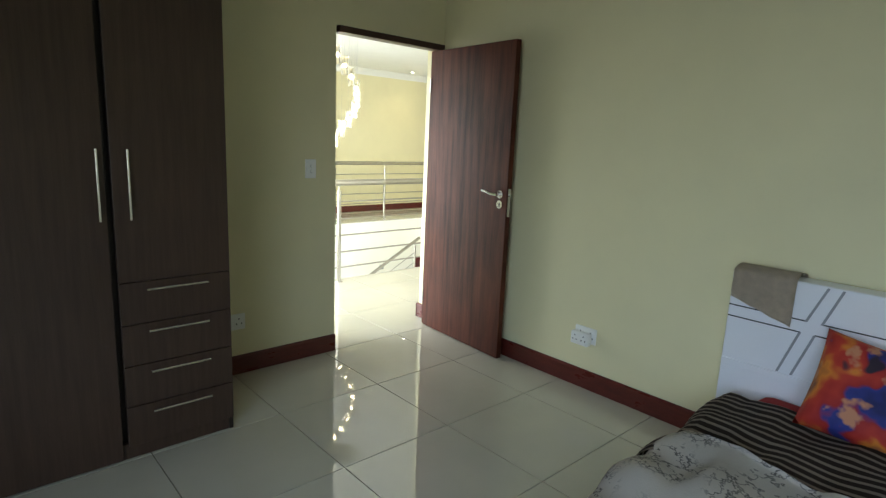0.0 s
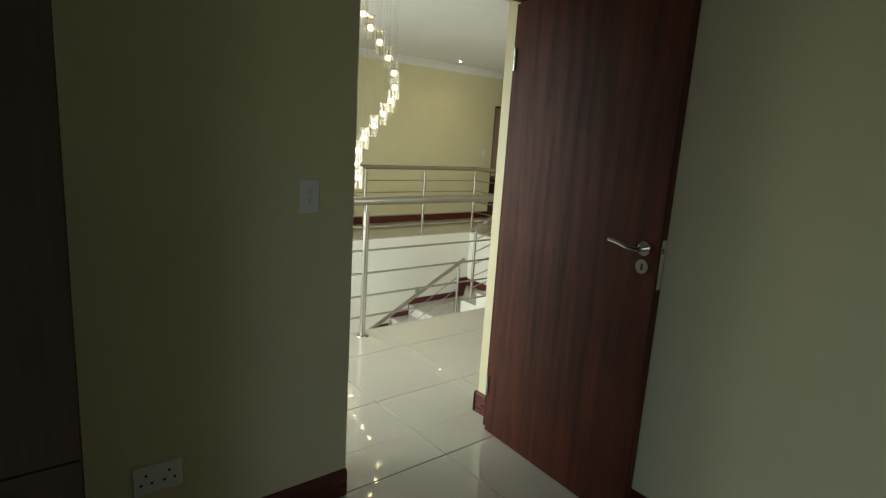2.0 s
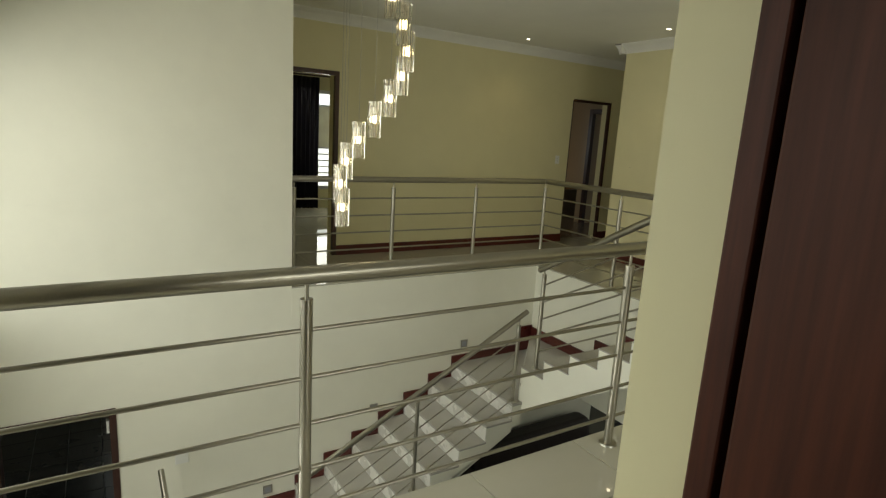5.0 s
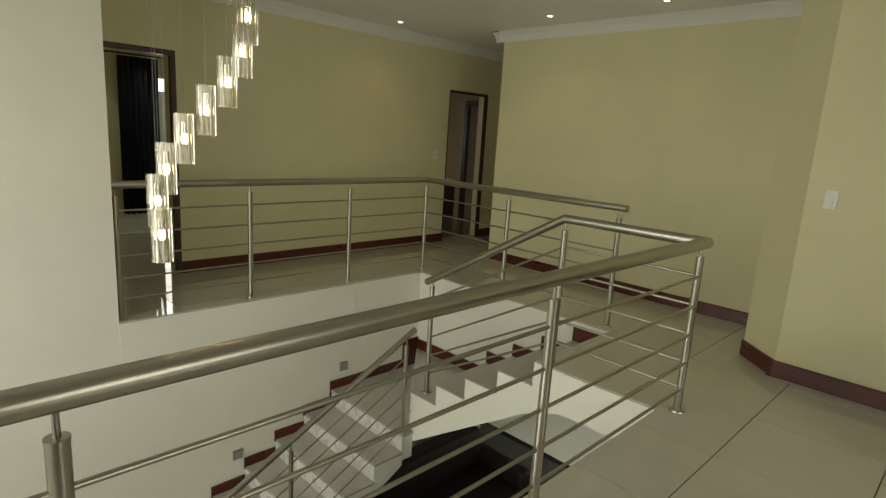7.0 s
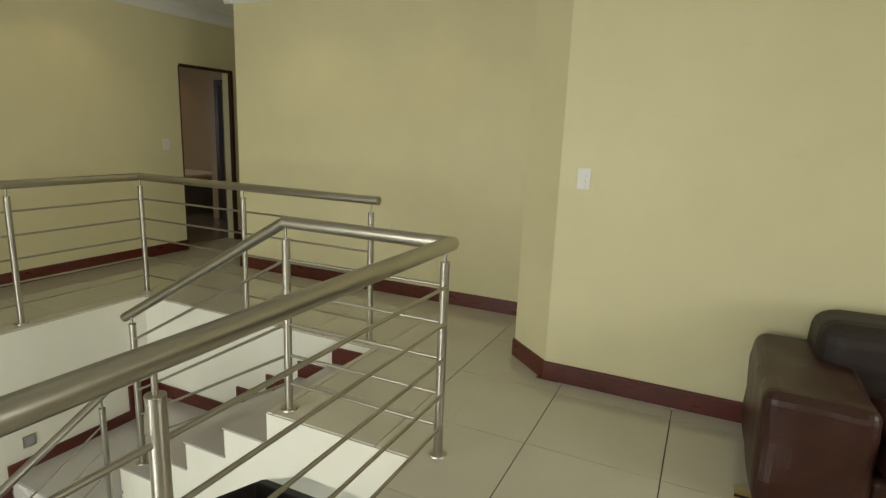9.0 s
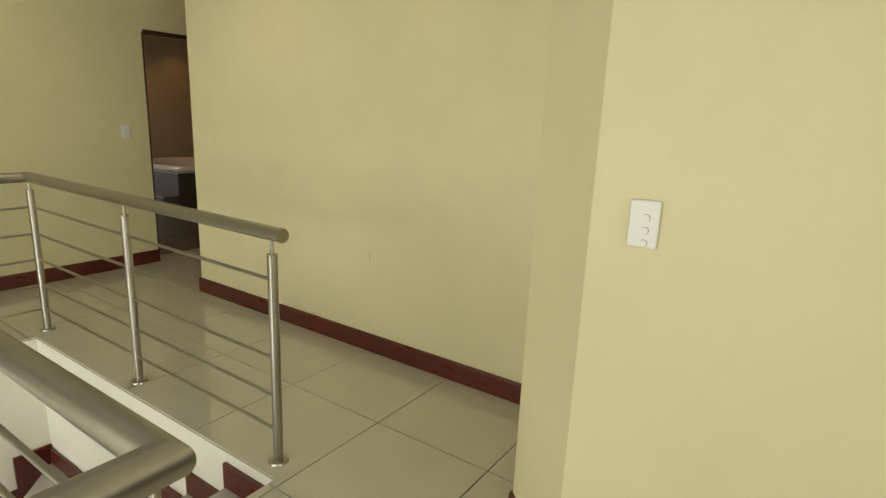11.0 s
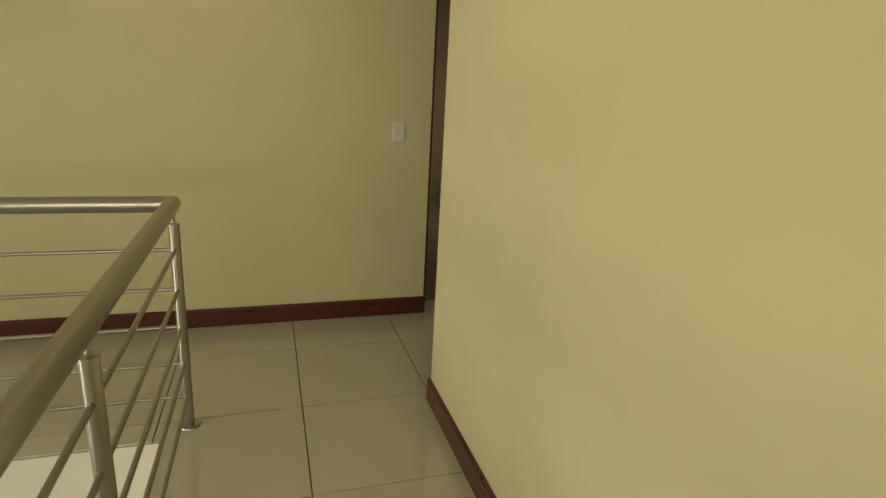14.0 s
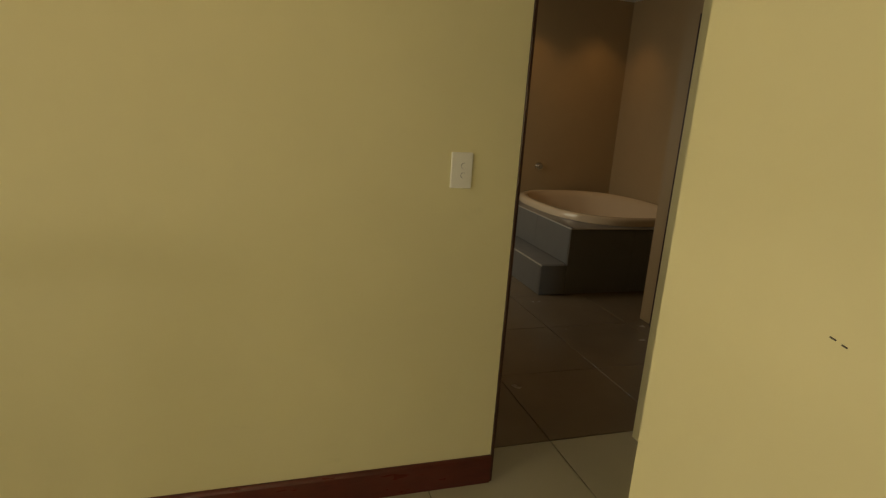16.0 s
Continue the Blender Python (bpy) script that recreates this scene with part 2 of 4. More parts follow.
def box(lo, hi, bevel=0.0, bm=None, seg=2):
    bm = bm or bmesh.new()
    lo, hi = [min(a, b) for a, b in zip(lo, hi)], [max(a, b) for a, b in zip(lo, hi)]
    r = bmesh.ops.create_cube(bm, size=1)
    for v in r["verts"]:
        v.co = Vector([(a + b) / 2 + c * (b - a) for a, b, c in zip(lo, hi, v.co)])
    if bevel:
        es = list({e for v in r["verts"] for e in v.link_edges})
        bmesh.ops.bevel(bm, geom=es, offset=bevel, segments=seg, profile=0.5, affect="EDGES")
    return bm


def rod(a, b, r, seg=16, bm=None, r2=None):
    bm = bm or bmesh.new()
    a, b = Vector(a), Vector(b)
    m = Matrix.Translation((a + b) / 2) @ (b - a).to_track_quat("Z", "Y").to_matrix().to_4x4()
    bmesh.ops.create_cone(bm, cap_ends=True, segments=seg, radius1=r, radius2=r if r2 is None else r2, depth=(b - a).length, matrix=m)
    for f in bm.faces:
        f.smooth = len(f.verts) == 4
        if not f.smooth:
            for e in f.edges:
                e.smooth = False
    return bm


def prism(points, axis, lo, hi, bm=None):
    """A polygon in the plane across an axis, drawn out from lo to hi along it."""
    bm = bm or bmesh.new()

    def put(p, d):
        q = list(p)
        q.insert(axis, d)
        return bm.verts.new(q)

    a, b = [put(p, lo) for p in points], [put(p, hi) for p in points]
    bm.faces.new(a)
    bm.faces.new(list(reversed(b)))
    for i in range(len(a)):
        j = (i + 1) % len(a)
        bm.faces.new((a[i], b[i], b[j], a[j]))
    return bm


def tube(points, r, seg=24, bm=None):
    """A pipe through points with mitred bends."""
    bm = bm or bmesh.new()
    P = [Vector(p) for p in points]
    rings = []
    for i, p in enumerate(P):
        d1 = (p - P[i - 1]).normalized() if i else (P[1] - p).normalized()
        d2 = (P[i + 1] - p).normalized() if i + 1 < len(P) else d1
        t = (d1 + d2).normalized()
        k = 1 / max(0.35, t.dot(d1))
        side = t.cross(Vector((0, 0, 1)))
        side = side.normalized() if side.length > 1e-3 else Vector((1, 0, 0))
        up = side.cross(t).normalized()
        bend = d2 - d1
        rings.append([bm.verts.new(p + (side * math.cos(a) + up * math.sin(a)) * r * (1 + (k - 1) * (abs((side * math.cos(a) + up * math.sin(a)).dot(bend.normalized())) if bend.length > 1e-3 else 0))) for a in (2 * math.pi * n / seg for n in range(seg))])
    for q, s in zip(rings, rings[1:]):
        for n in range(seg):
            bm.faces.new((q[n], q[(n + 1) % seg], s[(n + 1) % seg], s[n])).smooth = True
    for ring in rings:
        for n in range(seg):
            bm.edges.get((ring[n], ring[(n + 1) % seg])).smooth = False
    bm.faces.new(rings[0])
    bm.faces.new(list(reversed(rings[-1])))
    return bm


def thing(name, label, category, group="", at=(0, 0, 0), kind=""):
    o = new(name)
    o.location = at
    o.empty_display_size = 0.1
    return tagged(o, label, category, group, kind)


def setting(name, bm, material, label, category, smooth=False):
    return tagged(part(name, bm, material, None, "", smooth), label, category, kind="structure")

# ---- large structure: upper floor ----
H = 2.72          # upper ceiling
LOW = -3.04       # lower floor
ZB = -0.30        # underside of the upper slab

slabs = [(-4.2, -5.1, 0.084, 0.0), (-0.828, 0.0, 0.14, 0.25), (-1.5, 0.25, 0.25, 1.67), (0.25, -4.0, 4.25, 1.67), (3.11, 1.67, 5.36, 2.55), (4.25, 1.42, 4.9, 1.67),
         (4.15, 2.55, 5.36, 4.88), (1.13, 4.88, 7.6, 6.27)]
bm = bmesh.new()
for x0, y0, x1, y1 in slabs:
    box((x0, y0, ZB), (x1, y1, -0.010), bm=bm)
floor = setting("floor", bm, GROUT, "upper floor of large polished cream porcelain tiles with thin dark joints", "floor")
setting("stair_well_edge", box((3.106, 1.662, ZB - 0.004), (3.112, 2.55, -0.012), bm=box((3.106, 1.664, ZB), (3.2, 1.668, -0.012), bm=box((-1.5, 1.668, ZB), (3.11, 1.674, -0.012)))), WHITE_WALL, "white painted edge of the floor slab beside the stairwell", "slab edge")


def solid(name, lo, hi, mat=WALL, label="smooth cream painted plaster wall", category="wall"):
    return setting(name, box(lo, hi), mat, label, category)


# bedroom
bm = box((-4.2, 0, 0), (-0.828, 0.25, H))
box((-0.828, 0, 2.148), (0.14, 0.25, H), bm=bm)
box((0.14, 0, 0), (0.25, 0.25, H), bm=bm)
setting("wall_bedroom_door", bm, WALL, "cream plaster wall with an open doorway to the landing", "wall")
solid("wall_bedroom_east", (0.084, -5.3, 0), (0.25, 0.0, H))
bm = box((-4.4, -5.3, 0), (-4.2, -4.4, H))
box((-4.4, -2.6, 0), (-4.2, 0.17, H), bm=bm)
box((-4.4, -4.4, 0), (-4.2, -2.6, 0.8), bm=bm)
box((-4.4, -4.4, 2.2), (-4.2, -2.6, H), bm=bm)
setting("wall_bedroom_west", bm, WALL, "cream plaster wall with a window opening", "wall")
solid("wall_bedroom_south", (-4.2, -5.3, 0), (0.07, -5.1, H))
# stairwell and gallery
bm = box((-1.7, 4.88, LOW), (-1.16, 5.05, H))
box((-1.16, 4.88, -0.93), (-0.37, 5.05, H), bm=bm)
box((-0.37, 4.88, LOW), (1.13, 5.05, H), bm=bm)
box((1.13, 4.88, LOW), (5.4, 5.05, ZB), bm=bm)
box((1.13, 4.876, ZB), (4.15, 4.88, -0.012), bm=bm)
setting("wall_stair_north", bm, WHITE_WALL, "tall pale plaster wall beside the stair, ending at the gallery opening", "wall")
bm = box((4.15, 2.2, -1.35), (4.35, 5.05, ZB))
box((4.146, 2.55, ZB), (4.15, 4.88, -0.012), bm=bm)
setting("wall_stair_east", bm, WHITE_WALL, "white plaster wall under the gallery edge beside the stair", "wall")
bm = box((-1.70, 3.4, LOW), (-1.42, 4.88, 0.0))
# Gap under the sill leaves room for the added hall lamp.
box((-1.70, 1.5, -0.6), (-1.42, 3.4, 0.0), bm=bm)
box((-1.70, 1.5, LOW), (-1.42, 3.4, -2.4), bm=bm)
box((-1.70, 1.5, 2.45), (-1.42, 4.88, H), bm=bm)
box((-1.70, 0.25, 0), (-1.5, 0.42, H), bm=bm)
box((-1.70, 1.58, 0), (-1.5, 1.75, H), bm=bm)
box((-1.70, 0.42, 2.2), (-1.5, 1.58, H), bm=bm)
box((-1.70, 0.42, 0), (-1.5, 1.58, 0.2), bm=bm)
box((-1.42, 1.76, -0.09), (-1.22, 4.875, 0.012), bm=bm)
setting("wall_stair_west", bm, WHITE_WALL, "pale plaster wall with a tall window and a deep white sill", "wall")
bm = box((0.2, 6.07, 0), (1.28, 6.27, H))
box((1.28, 6.07, 2.09), (1.98, 6.27, H), bm=bm)
box((1.98, 6.07, 0), (5.618, 6.27, H), bm=bm)
box((5.618, 6.07, 2.09), (6.40, 6.27, H), bm=bm)
box((6.40, 6.07, 0), (7.8, 6.23, H), bm=bm)
setting("wall_gallery_north", bm, WALL, "long cream gallery wall with two framed doorways", "wall")
solid("wall_gallery_west", (0.93, 5.05, 0), (1.13, 6.07, H))
solid("wall_passage_end", (7.6, 4.95, 0), (7.8, 6.07, H))
bm = prism([(5.36, 1.70), (5.36, 4.95), (7.6, 4.95), (7.6, 4.75), (5.56, 4.75), (5.56, 1.70)], 2, 0, H)
setting("wall_passage_east", bm, WALL, "broad cream plaster wall with faint scuffs beside the passage", "wall")
bm = prism([(4.26, -4.2), (4.27, 1.375), (4.54, 1.66), (5.56, 1.70), (5.56, 1.5), (4.6, 1.5), (4.45, 1.35), (4.45, -4.2)], 2, 0, H)
setting("wall_lounge_east", bm, WALL, "cream lounge wall ending in a splayed corner", "wall")
bm = box((0.25, -4.2, 0), (0.6, -4.0, H))
box((3.2, -4.2, 0), (4.25, -4.0, H), bm=bm)
box((0.6, -4.2, 0), (3.2, -4.0, 0.7), bm=bm)
box((0.6, -4.2, 2.2), (3.2, -4.0, H), bm=bm)
setting("wall_lounge_south", bm, WALL, "cream lounge wall with a window opening", "wall")
bm = box((-4.4, -5.3, H), (7.8, 6.27, H + 0.12))
setting("ceiling", bm, CEIL, "flat white painted ceiling", "ceiling")


def cornice(name, a, b, side):
    """A coved ceiling moulding from a to b on plan; side is the unit vector away from the wall."""
    a, b, s = Vector((*a, 0)), Vector((*b, 0)), Vector((*side, 0))
    prof = [(0, H - 0.11), (0.012, H - 0.11), (0.016, H - 0.094), (0.03, H - 0.075), (0.055, H - 0.045), (0.085, H - 0.025), (0.095, H - 0.014), (0.11, H - 0.012), (0.11, H - 0.001), (0, H - 0.001)]
    bm = bmesh.new()
    rows = [[bm.verts.new(p + s * d + Vector((0, 0, z))) for d, z in prof] for p in (a, b)]
    for i in range(len(prof)):
        j = (i + 1) % len(prof)
        bm.faces.new((rows[0][i], rows[1][i], rows[1][j], rows[0][j]))
    bm.faces.new(rows[0])
    bm.faces.new(list(reversed(rows[1])))
    return setting(name, bm, CEIL, "white coved plaster cornice along the ceiling", "cornice")


cornice("trim", (1.13, 6.07), (7.6, 6.07), (0, -1))
cornice("trim", (5.36, 1.70), (5.36, 5.06), (-1, 0))
cornice("trim", (5.25, 4.95), (7.6, 4.95), (0, 1))
cornice("trim", (-1.42, 4.88), (1.24, 4.88), (0, -1))
cornice("trim", (1.13, 4.77), (1.13, 6.07), (1, 0))
cornice("trim", (4.25, -4.0), (4.27, 1.375), (-1, 0))
cornice("trim", (4.27, 1.375), (4.54, 1.66), (-0.707, 0.707))
cornice("trim", (0.25, 0.25), (-1.5, 0.25), (0, 1))
cornice("trim", (0.084, -5.1), (0.084, 0), (-1, 0))


def skirting(a, b, side, h=0.117, t=0.016):
    """A timber skirting board with a rounded top edge."""
    a, b, s = Vector((*a, 0)), Vector((*b, 0)), Vector((*side, 0))
    prof = [(0, 0.001), (t, 0.001), (t, h - 0.012), (t - 0.004, h - 0.004), (t - 0.009, h), (0, h)]
    bm = bmesh.new()
    rows = [[bm.verts.new(p + s * d + Vector((0, 0, z))) for d, z in prof] for p in (a, b)]
    for i in range(len(prof)):
        j = (i + 1) % len(prof)
        bm.faces.new((rows[0][i], rows[1][i], rows[1][j], rows[0][j]))
    bm.faces.new(rows[0])
    bm.faces.new(list(reversed(rows[1])))
    return setting("baseboard", bm, BASE, "dark red-brown mahogany skirting board", "skirting")


skirting((-1.785, 0), (-0.828, 0), (0, -1))
skirting((0.084, -5.1), (0.084, -0.05), (-1, 0))
skirting((0.14, 0.116), (0.14, 0.266), (-1, 0))
skirting((0.124, 0.25), (0.266, 0.25), (0, 1))
skirting((0.25, -4.0), (0.25, 0.25), (1, 0))
skirting((-1.5, 0.25), (-0.84, 0.25), (0, 1))
skirting((2.015, 6.07), (5.616, 6.07), (0, -1))
skirting((6.37, 6.07), (7.6, 6.07), (0, -1))
skirting((5.36, 1.70), (5.36, 4.966), (-1, 0))
skirting((5.36, 4.95), (7.6, 4.95), (0, 1))
skirting((4.26, -4.0), (4.266, 1.382), (-1, 0))
skirting((4.266, 1.371), (4.54, 1.66), (-0.707, 0.707))
skirting((4.54, 1.66), (5.36, 1.70), (0, 1))

# ---- stair ----
RU, TU, RL, TL = 0.1786, 0.315, 0.164, 0.302
Z1 = -5 * RU           # upper corner tread
Z2 = -6 * RU           # lower corner tread
stair = thing("staircase", "winding tiled staircase with white sides and pale grey treads", "stairs", at=(3.6, 3.6, LOW), kind="structure")
stair.location = (0, 0, 0)
side = [(2.546, -0.012)]
for k in range(1, 5):
    y = 2.55 + TU * (k - 1)
    side += [(y, -RU * k - 0.012), (y + TU, -RU * k - 0.012)]
side += [(3.81, Z2 - 0.10), (3.75, Z2 - 0.10), (2.60, ZB - 0.12), (2.3, ZB - 0.002), (2.3, -0.012)]
part("flight_body", prism(side, 0, 3.11, 4.146), WHITE_WALL, stair, "white plastered stair side")
part("corner_body", prism([(3.11, 3.81), (4.146, 3.81), (4.146, 4.876)], 2, Z1 - 0.25, Z1 - 0.022), WHITE_WALL, stair)
part("corner_body", prism([(3.11, 3.82), (4.14, 4.876), (3.0, 4.876), (3.0, 3.76), (3.11, 3.76)], 2, Z2 - 0.25, Z2 - 0.022), WHITE_WALL, stair)
low = [(3.0, Z2 - 0.022)]
for k in range(1, 13):
    x = 3.0 - TL * (k - 1)
    low += [(x, Z2 - RL * k - 0.022), (x - TL, Z2 - RL * k - 0.022)]
low += [(3.0 - TL * 12, LOW + 0.001), (-0.1, LOW + 0.001), (3.0, Z2 - 0.30)]
part("flight_body", prism(low, 1, 3.76, 4.876), WHITE_WALL, stair, "white plastered stair side")
for k in range(1, 5):
    y = 2.55 + TU * (k - 1)
    part("tread", box((3.10, y + 0.002, -RU * k - 0.012), (4.144, y + TU + 0.012, -RU * k), 0.003), STEP, stair)
    part("riser", box((3.112, y - 0.001, -RU * k + 0.001), (4.144, y + 0.009, -RU * (k - 1) - 0.013)), RISER, stair)
part("riser", box((3.112, 3.808, Z1), (4.144, 3.818, Z1 + RU - 0.013)), RISER, stair)
part("tread", prism([(3.10, 3.80), (4.144, 3.80), (4.144, 4.874)], 2, Z1 - 0.022, Z1), STEP, stair)
part("riser", prism([(3.112, 3.824), (3.119, 3.817), (4.142, 4.864), (4.135, 4.871)], 2, Z2, Z1 - 0.022), RISER, stair)
part("tread", prism([(3.105, 3.815), (4.14, 4.874), (2.985, 4.874), (2.985, 3.75), (3.105, 3.75)], 2, Z2 - 0.022, Z2), STEP, stair)
for k in range(1, 13):
    x = 3.0 - TL * (k - 1)
    part("tread", box((x - TL - 0.012, 3.75, Z2 - RL * k - 0.022), (x - 0.002, 4.874, Z2 - RL * k), 0.003), STEP, stair)
    part("riser", box((x - 0.009, 3.762, Z2 - RL * k + 0.001), (x + 0.001, 4.874, Z2 - RL * (k - 1) - 0.023)), RISER, stair)
# stepped mahogany strings on the walls
SK = 0.085
bm = bmesh.new()
for k in range(1, 13):
    x = 3.0 - TL * (k - 1)
    box((x - TL - 0.02, 4.858, Z2 - RL * k - 0.02), (x - 0.02 + 0.001, 4.8755, Z2 - RL * k + SK), bm=bm)
box((2.98, 4.858, Z2 - 0.1), (3.93, 4.8755, Z2 + SK), bm=bm)
box((3.93, 4.858, Z2), (4.1455, 4.8755, Z1 + 0.13), bm=bm)
part("wall_string", bm, BASE, stair, "stepped mahogany skirting")
bm = box((4.128, 3.80, Z1 - 0.02), (4.1455, 4.858, Z1 + 0.11))
for k in range(1, 5):
    y = 2.55 + TU * (k - 1)
    box((4.128, y + 0.02, -RU * k - 0.02), (4.1455, y + TU + 0.02, -RU * k + 0.12), bm=bm)
part("wall_string", bm, BASE, stair, "stepped mahogany skirting")
for x, z in ((3.14, -0.86), (2.02, -1.42), (0.9, -2.05)):
    s = thing("step_light", "small square recessed metal step light beside the stair", "step light", "step lights", (x, 4.876, z))
    part("bezel", box((-0.045, -0.008, -0.045), (0.045, 0, 0.045), 0.003), FOIL, s)
    part("lens", box((-0.028, -0.011, -0.028), (0.028, -0.0085, 0.028), 0.001), GREY_INLAY, s)

# ---- railings ----
BARS = (0.82, 0.649, 0.479, 0.308, 0.149)


def post(parent, x, y, z, top, r=0.021):
    """A tubular post with a base flange and a thin pin under the handrail."""
    p = part("post", rod((x, y, z), (x, y, top - 0.085), r, 20), STEEL, parent, smooth=False)
    part("flange", rod((x, y, z), (x, y, z + 0.008), 0.045, 20, r2=0.042), STEEL, p)
    part("cap", rod((x, y, top - 0.087), (x, y, top - 0.080), r + 0.001, 20), STEEL, p)
    part("pin", rod((x, y, top - 0.085), (x, y, top - 0.012), 0.007, 10), STEEL, p)
    return p


def bar(parent, a, b, r=0.008):
    return part("bar", rod(a, b, r, 10), STEEL, parent)


RAILTXT = "brushed steel balustrade with round handrail and five bars"
near = thing("balustrade", RAILTXT + " along the landing", "railing", "balustrades")
part("handrail", tube([(-1.49, 1.57, 1.008), (3.2, 1.57, 1.008), (3.2, 2.486, 1.008), (3.22, 3.80, 1.008 - 1.314 * 0.567)], 0.029), STEEL, near, smooth=False)
for x in (-1.42, 0.18, 1.75):
    post(near, x, 1.57, 0, 1.008)
post(near, 3.19, 1.585, 0, 1.008)
post(near, 3.19, 2.47, 0, 1.008)
post(near, 3.21, 3.72, -4 * RU, 0.32)
for z in BARS:
    bar(near, (-1.49, 1.57, z), (3.19, 1.57, z))
    bar(near, (3.19, 1.585, z), (3.19, 2.47, z))
    bar(near, (3.19, 2.47, z), (3.21, 3.72, z - 1.25 * 0.567 + 0.02))
far = thing("balustrade", RAILTXT + " round the gallery", "railing", "balustrades")
part("handrail", tube([(1.135, 4.97, 1.008), (4.25, 4.97, 1.008), (4.25, 2.585, 1.008)], 0.029), STEEL, far)
for x, y in ((1.17, 4.97), (2.20, 4.97), (3.23, 4.97), (4.25, 4.97), (4.245, 3.80), (4.24, 2.64)):
    post(far, x, y, 0, 1.008)
for z in BARS:
    bar(far, (1.17, 4.97, z), (4.25, 4.97, z))
    bar(far, (4.25, 4.97, z), (4.24, 2.64, z))
lowr = thing("balustrade", RAILTXT + " down the stair", "railing", "balustrades")
sl = 0.524


def rz(x):
    return -0.168 - (3.08 - x) * sl


part("handrail", tube([(3.12, 3.81, rz(3.12)), (0.9, 3.81, rz(0.9))], 0.024), STEEL, lowr)
for x in (3.03, 1.94, 0.95):
    k = max(1, math.ceil((3.0 - x) / TL)) if x < 3.0 else 0
    post(lowr, x, 3.81, Z2 - RL * k, rz(x), 0.018)
for n in range(5):
    d = 0.19 + 0.165 * n
    bar(lowr, (3.03, 3.81, rz(3.03) - d), (0.95, 3.81, rz(0.95) - d), 0.006)
foot = thing("balustrade", "short brushed steel rail at the foot of the stair", "railing", "balustrades")
part("handrail", tube([(-0.05, 4.62, -1.42), (-0.02, 3.9, -1.83)], 0.024), STEEL, foot)
post(foot, -0.045, 4.5, Z2 - RL * 11, -1.49, 0.018)
post(foot, -0.022, 3.96, Z2 - RL * 11, -1.80, 0.018)

# ---- lower hall ----
solid("wall_hall_south", (-1.7, 0.1, LOW), (8.4, 0.3, ZB), WHITE_WALL)
# Unseen opening made for the added east fill lamp.
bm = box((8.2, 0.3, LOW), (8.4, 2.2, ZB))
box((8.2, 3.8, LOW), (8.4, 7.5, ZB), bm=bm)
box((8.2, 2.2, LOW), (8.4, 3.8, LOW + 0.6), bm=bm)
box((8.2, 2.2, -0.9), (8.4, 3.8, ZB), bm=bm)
setting("wall_hall_east", bm, WHITE_WALL, "pale lower hall wall with an unseen opening for the added lamp", "wall")
solid("wall_hall_north", (5.2, 7.3, LOW), (8.2, 7.5, ZB), WHITE_WALL)
solid("wall_hall_inner", (5.2, 5.05, LOW), (5.4, 7.3, ZB), WHITE_WALL)
setting("ceiling_lower", box((4.36, 0.3, ZB - 0.06), (8.2, 7.3, ZB - 0.004)), CEIL, "white ceiling of the lower hall", "ceiling")
bm = box((-1.70, 0.3, LOW), (-1.42, 1.4, ZB))
box((-1.70, 1.4, -0.9), (-1.42, 1.5, ZB), bm=bm)
setting("wall_hall_west", bm, WHITE_WALL, "pale plaster wall of the lower hall", "wall")
lowfloor = setting("floor_lower", box((-1.7, 0.3, LOW - 0.2), (8.2, 7.3, LOW - 0.008)), GROUT, "lower hall floor of dark grey tiles", "floor")
# Thin dark sheet stands in for an unidentified dark area down here.
tagged(part("rug", box((6.5, 3.2, LOW + 0.001), (8.1, 5.5, LOW + 0.012), 0.004), CURTAIN), "flat dark sheet for an unidentified dark area of the hall floor", "rug")


def framed_door(name, x0, x1, y, z0, z1, depth, label, w=0.035, lip=0.012):
    """A door frame lining an opening in a wall that faces -y."""
    d = setting(name, box((x0 - w, y - lip, z0), (x0 + 0.012, y + depth, z1 + w), 0.003), FRAME, label, "door frame")
    part("jamb", box((x1 - 0.012, y - lip, z0), (x1 + w, y + depth, z1 + w), 0.003), FRAME, d)
    part("head", box((x0 + 0.012, y - lip, z1 - 0.012), (x1 - 0.012, y + depth, z1 + w), 0.003), FRAME, d)
    return d


# lower doorway, open to a room with dark slate floor
framed_door("door_1", -1.145, -0.385, 4.88, LOW, -0.945, 0.14, "dark framed open doorway at the foot of the stairwell", 0.04)
keeper = thing("wall_sensor", "small white plastic box on the door jamb", "sensor", at=(-0.40, 4.93, -1.08))
part("case", box((-0.02, -0.03, -0.055), (0, 0.03, 0.055), 0.004), PLASTIC, keeper)
slate_floor = setting("floor_store", box((-3.2, 5.05, LOW - 0.2), (1.0, 12.0, LOW - 0.008)), PALE_GROUT, "floor of small dark slate tiles with pale joints", "floor")
bm = box((-3.4, 5.05, LOW), (-3.2, 12.0, ZB))
box((1.0, 5.05, LOW), (1.1, 12.0, ZB), bm=bm)
box((-3.4, 12.0, LOW), (1.1, 12.2, ZB), bm=bm)
setting("wall_store", bm, WHITE_WALL, "pale walls of the room beyond the lower doorway", "wall")
setting("ceiling_store", box((-3.4, 5.05, ZB - 0.06), (1.0, 12.2, ZB - 0.004)), CEIL, "white ceiling of the room beyond the lower doorway", "ceiling")
sw = thing("wall_switch", "white wall switch plate in the lower hall", "switch", "", (0.14, 4.875, -1.49))
part("plate", box((-0.055, -0.009, -0.06), (0.055, 0, 0.06), 0.003), PLASTIC, sw)

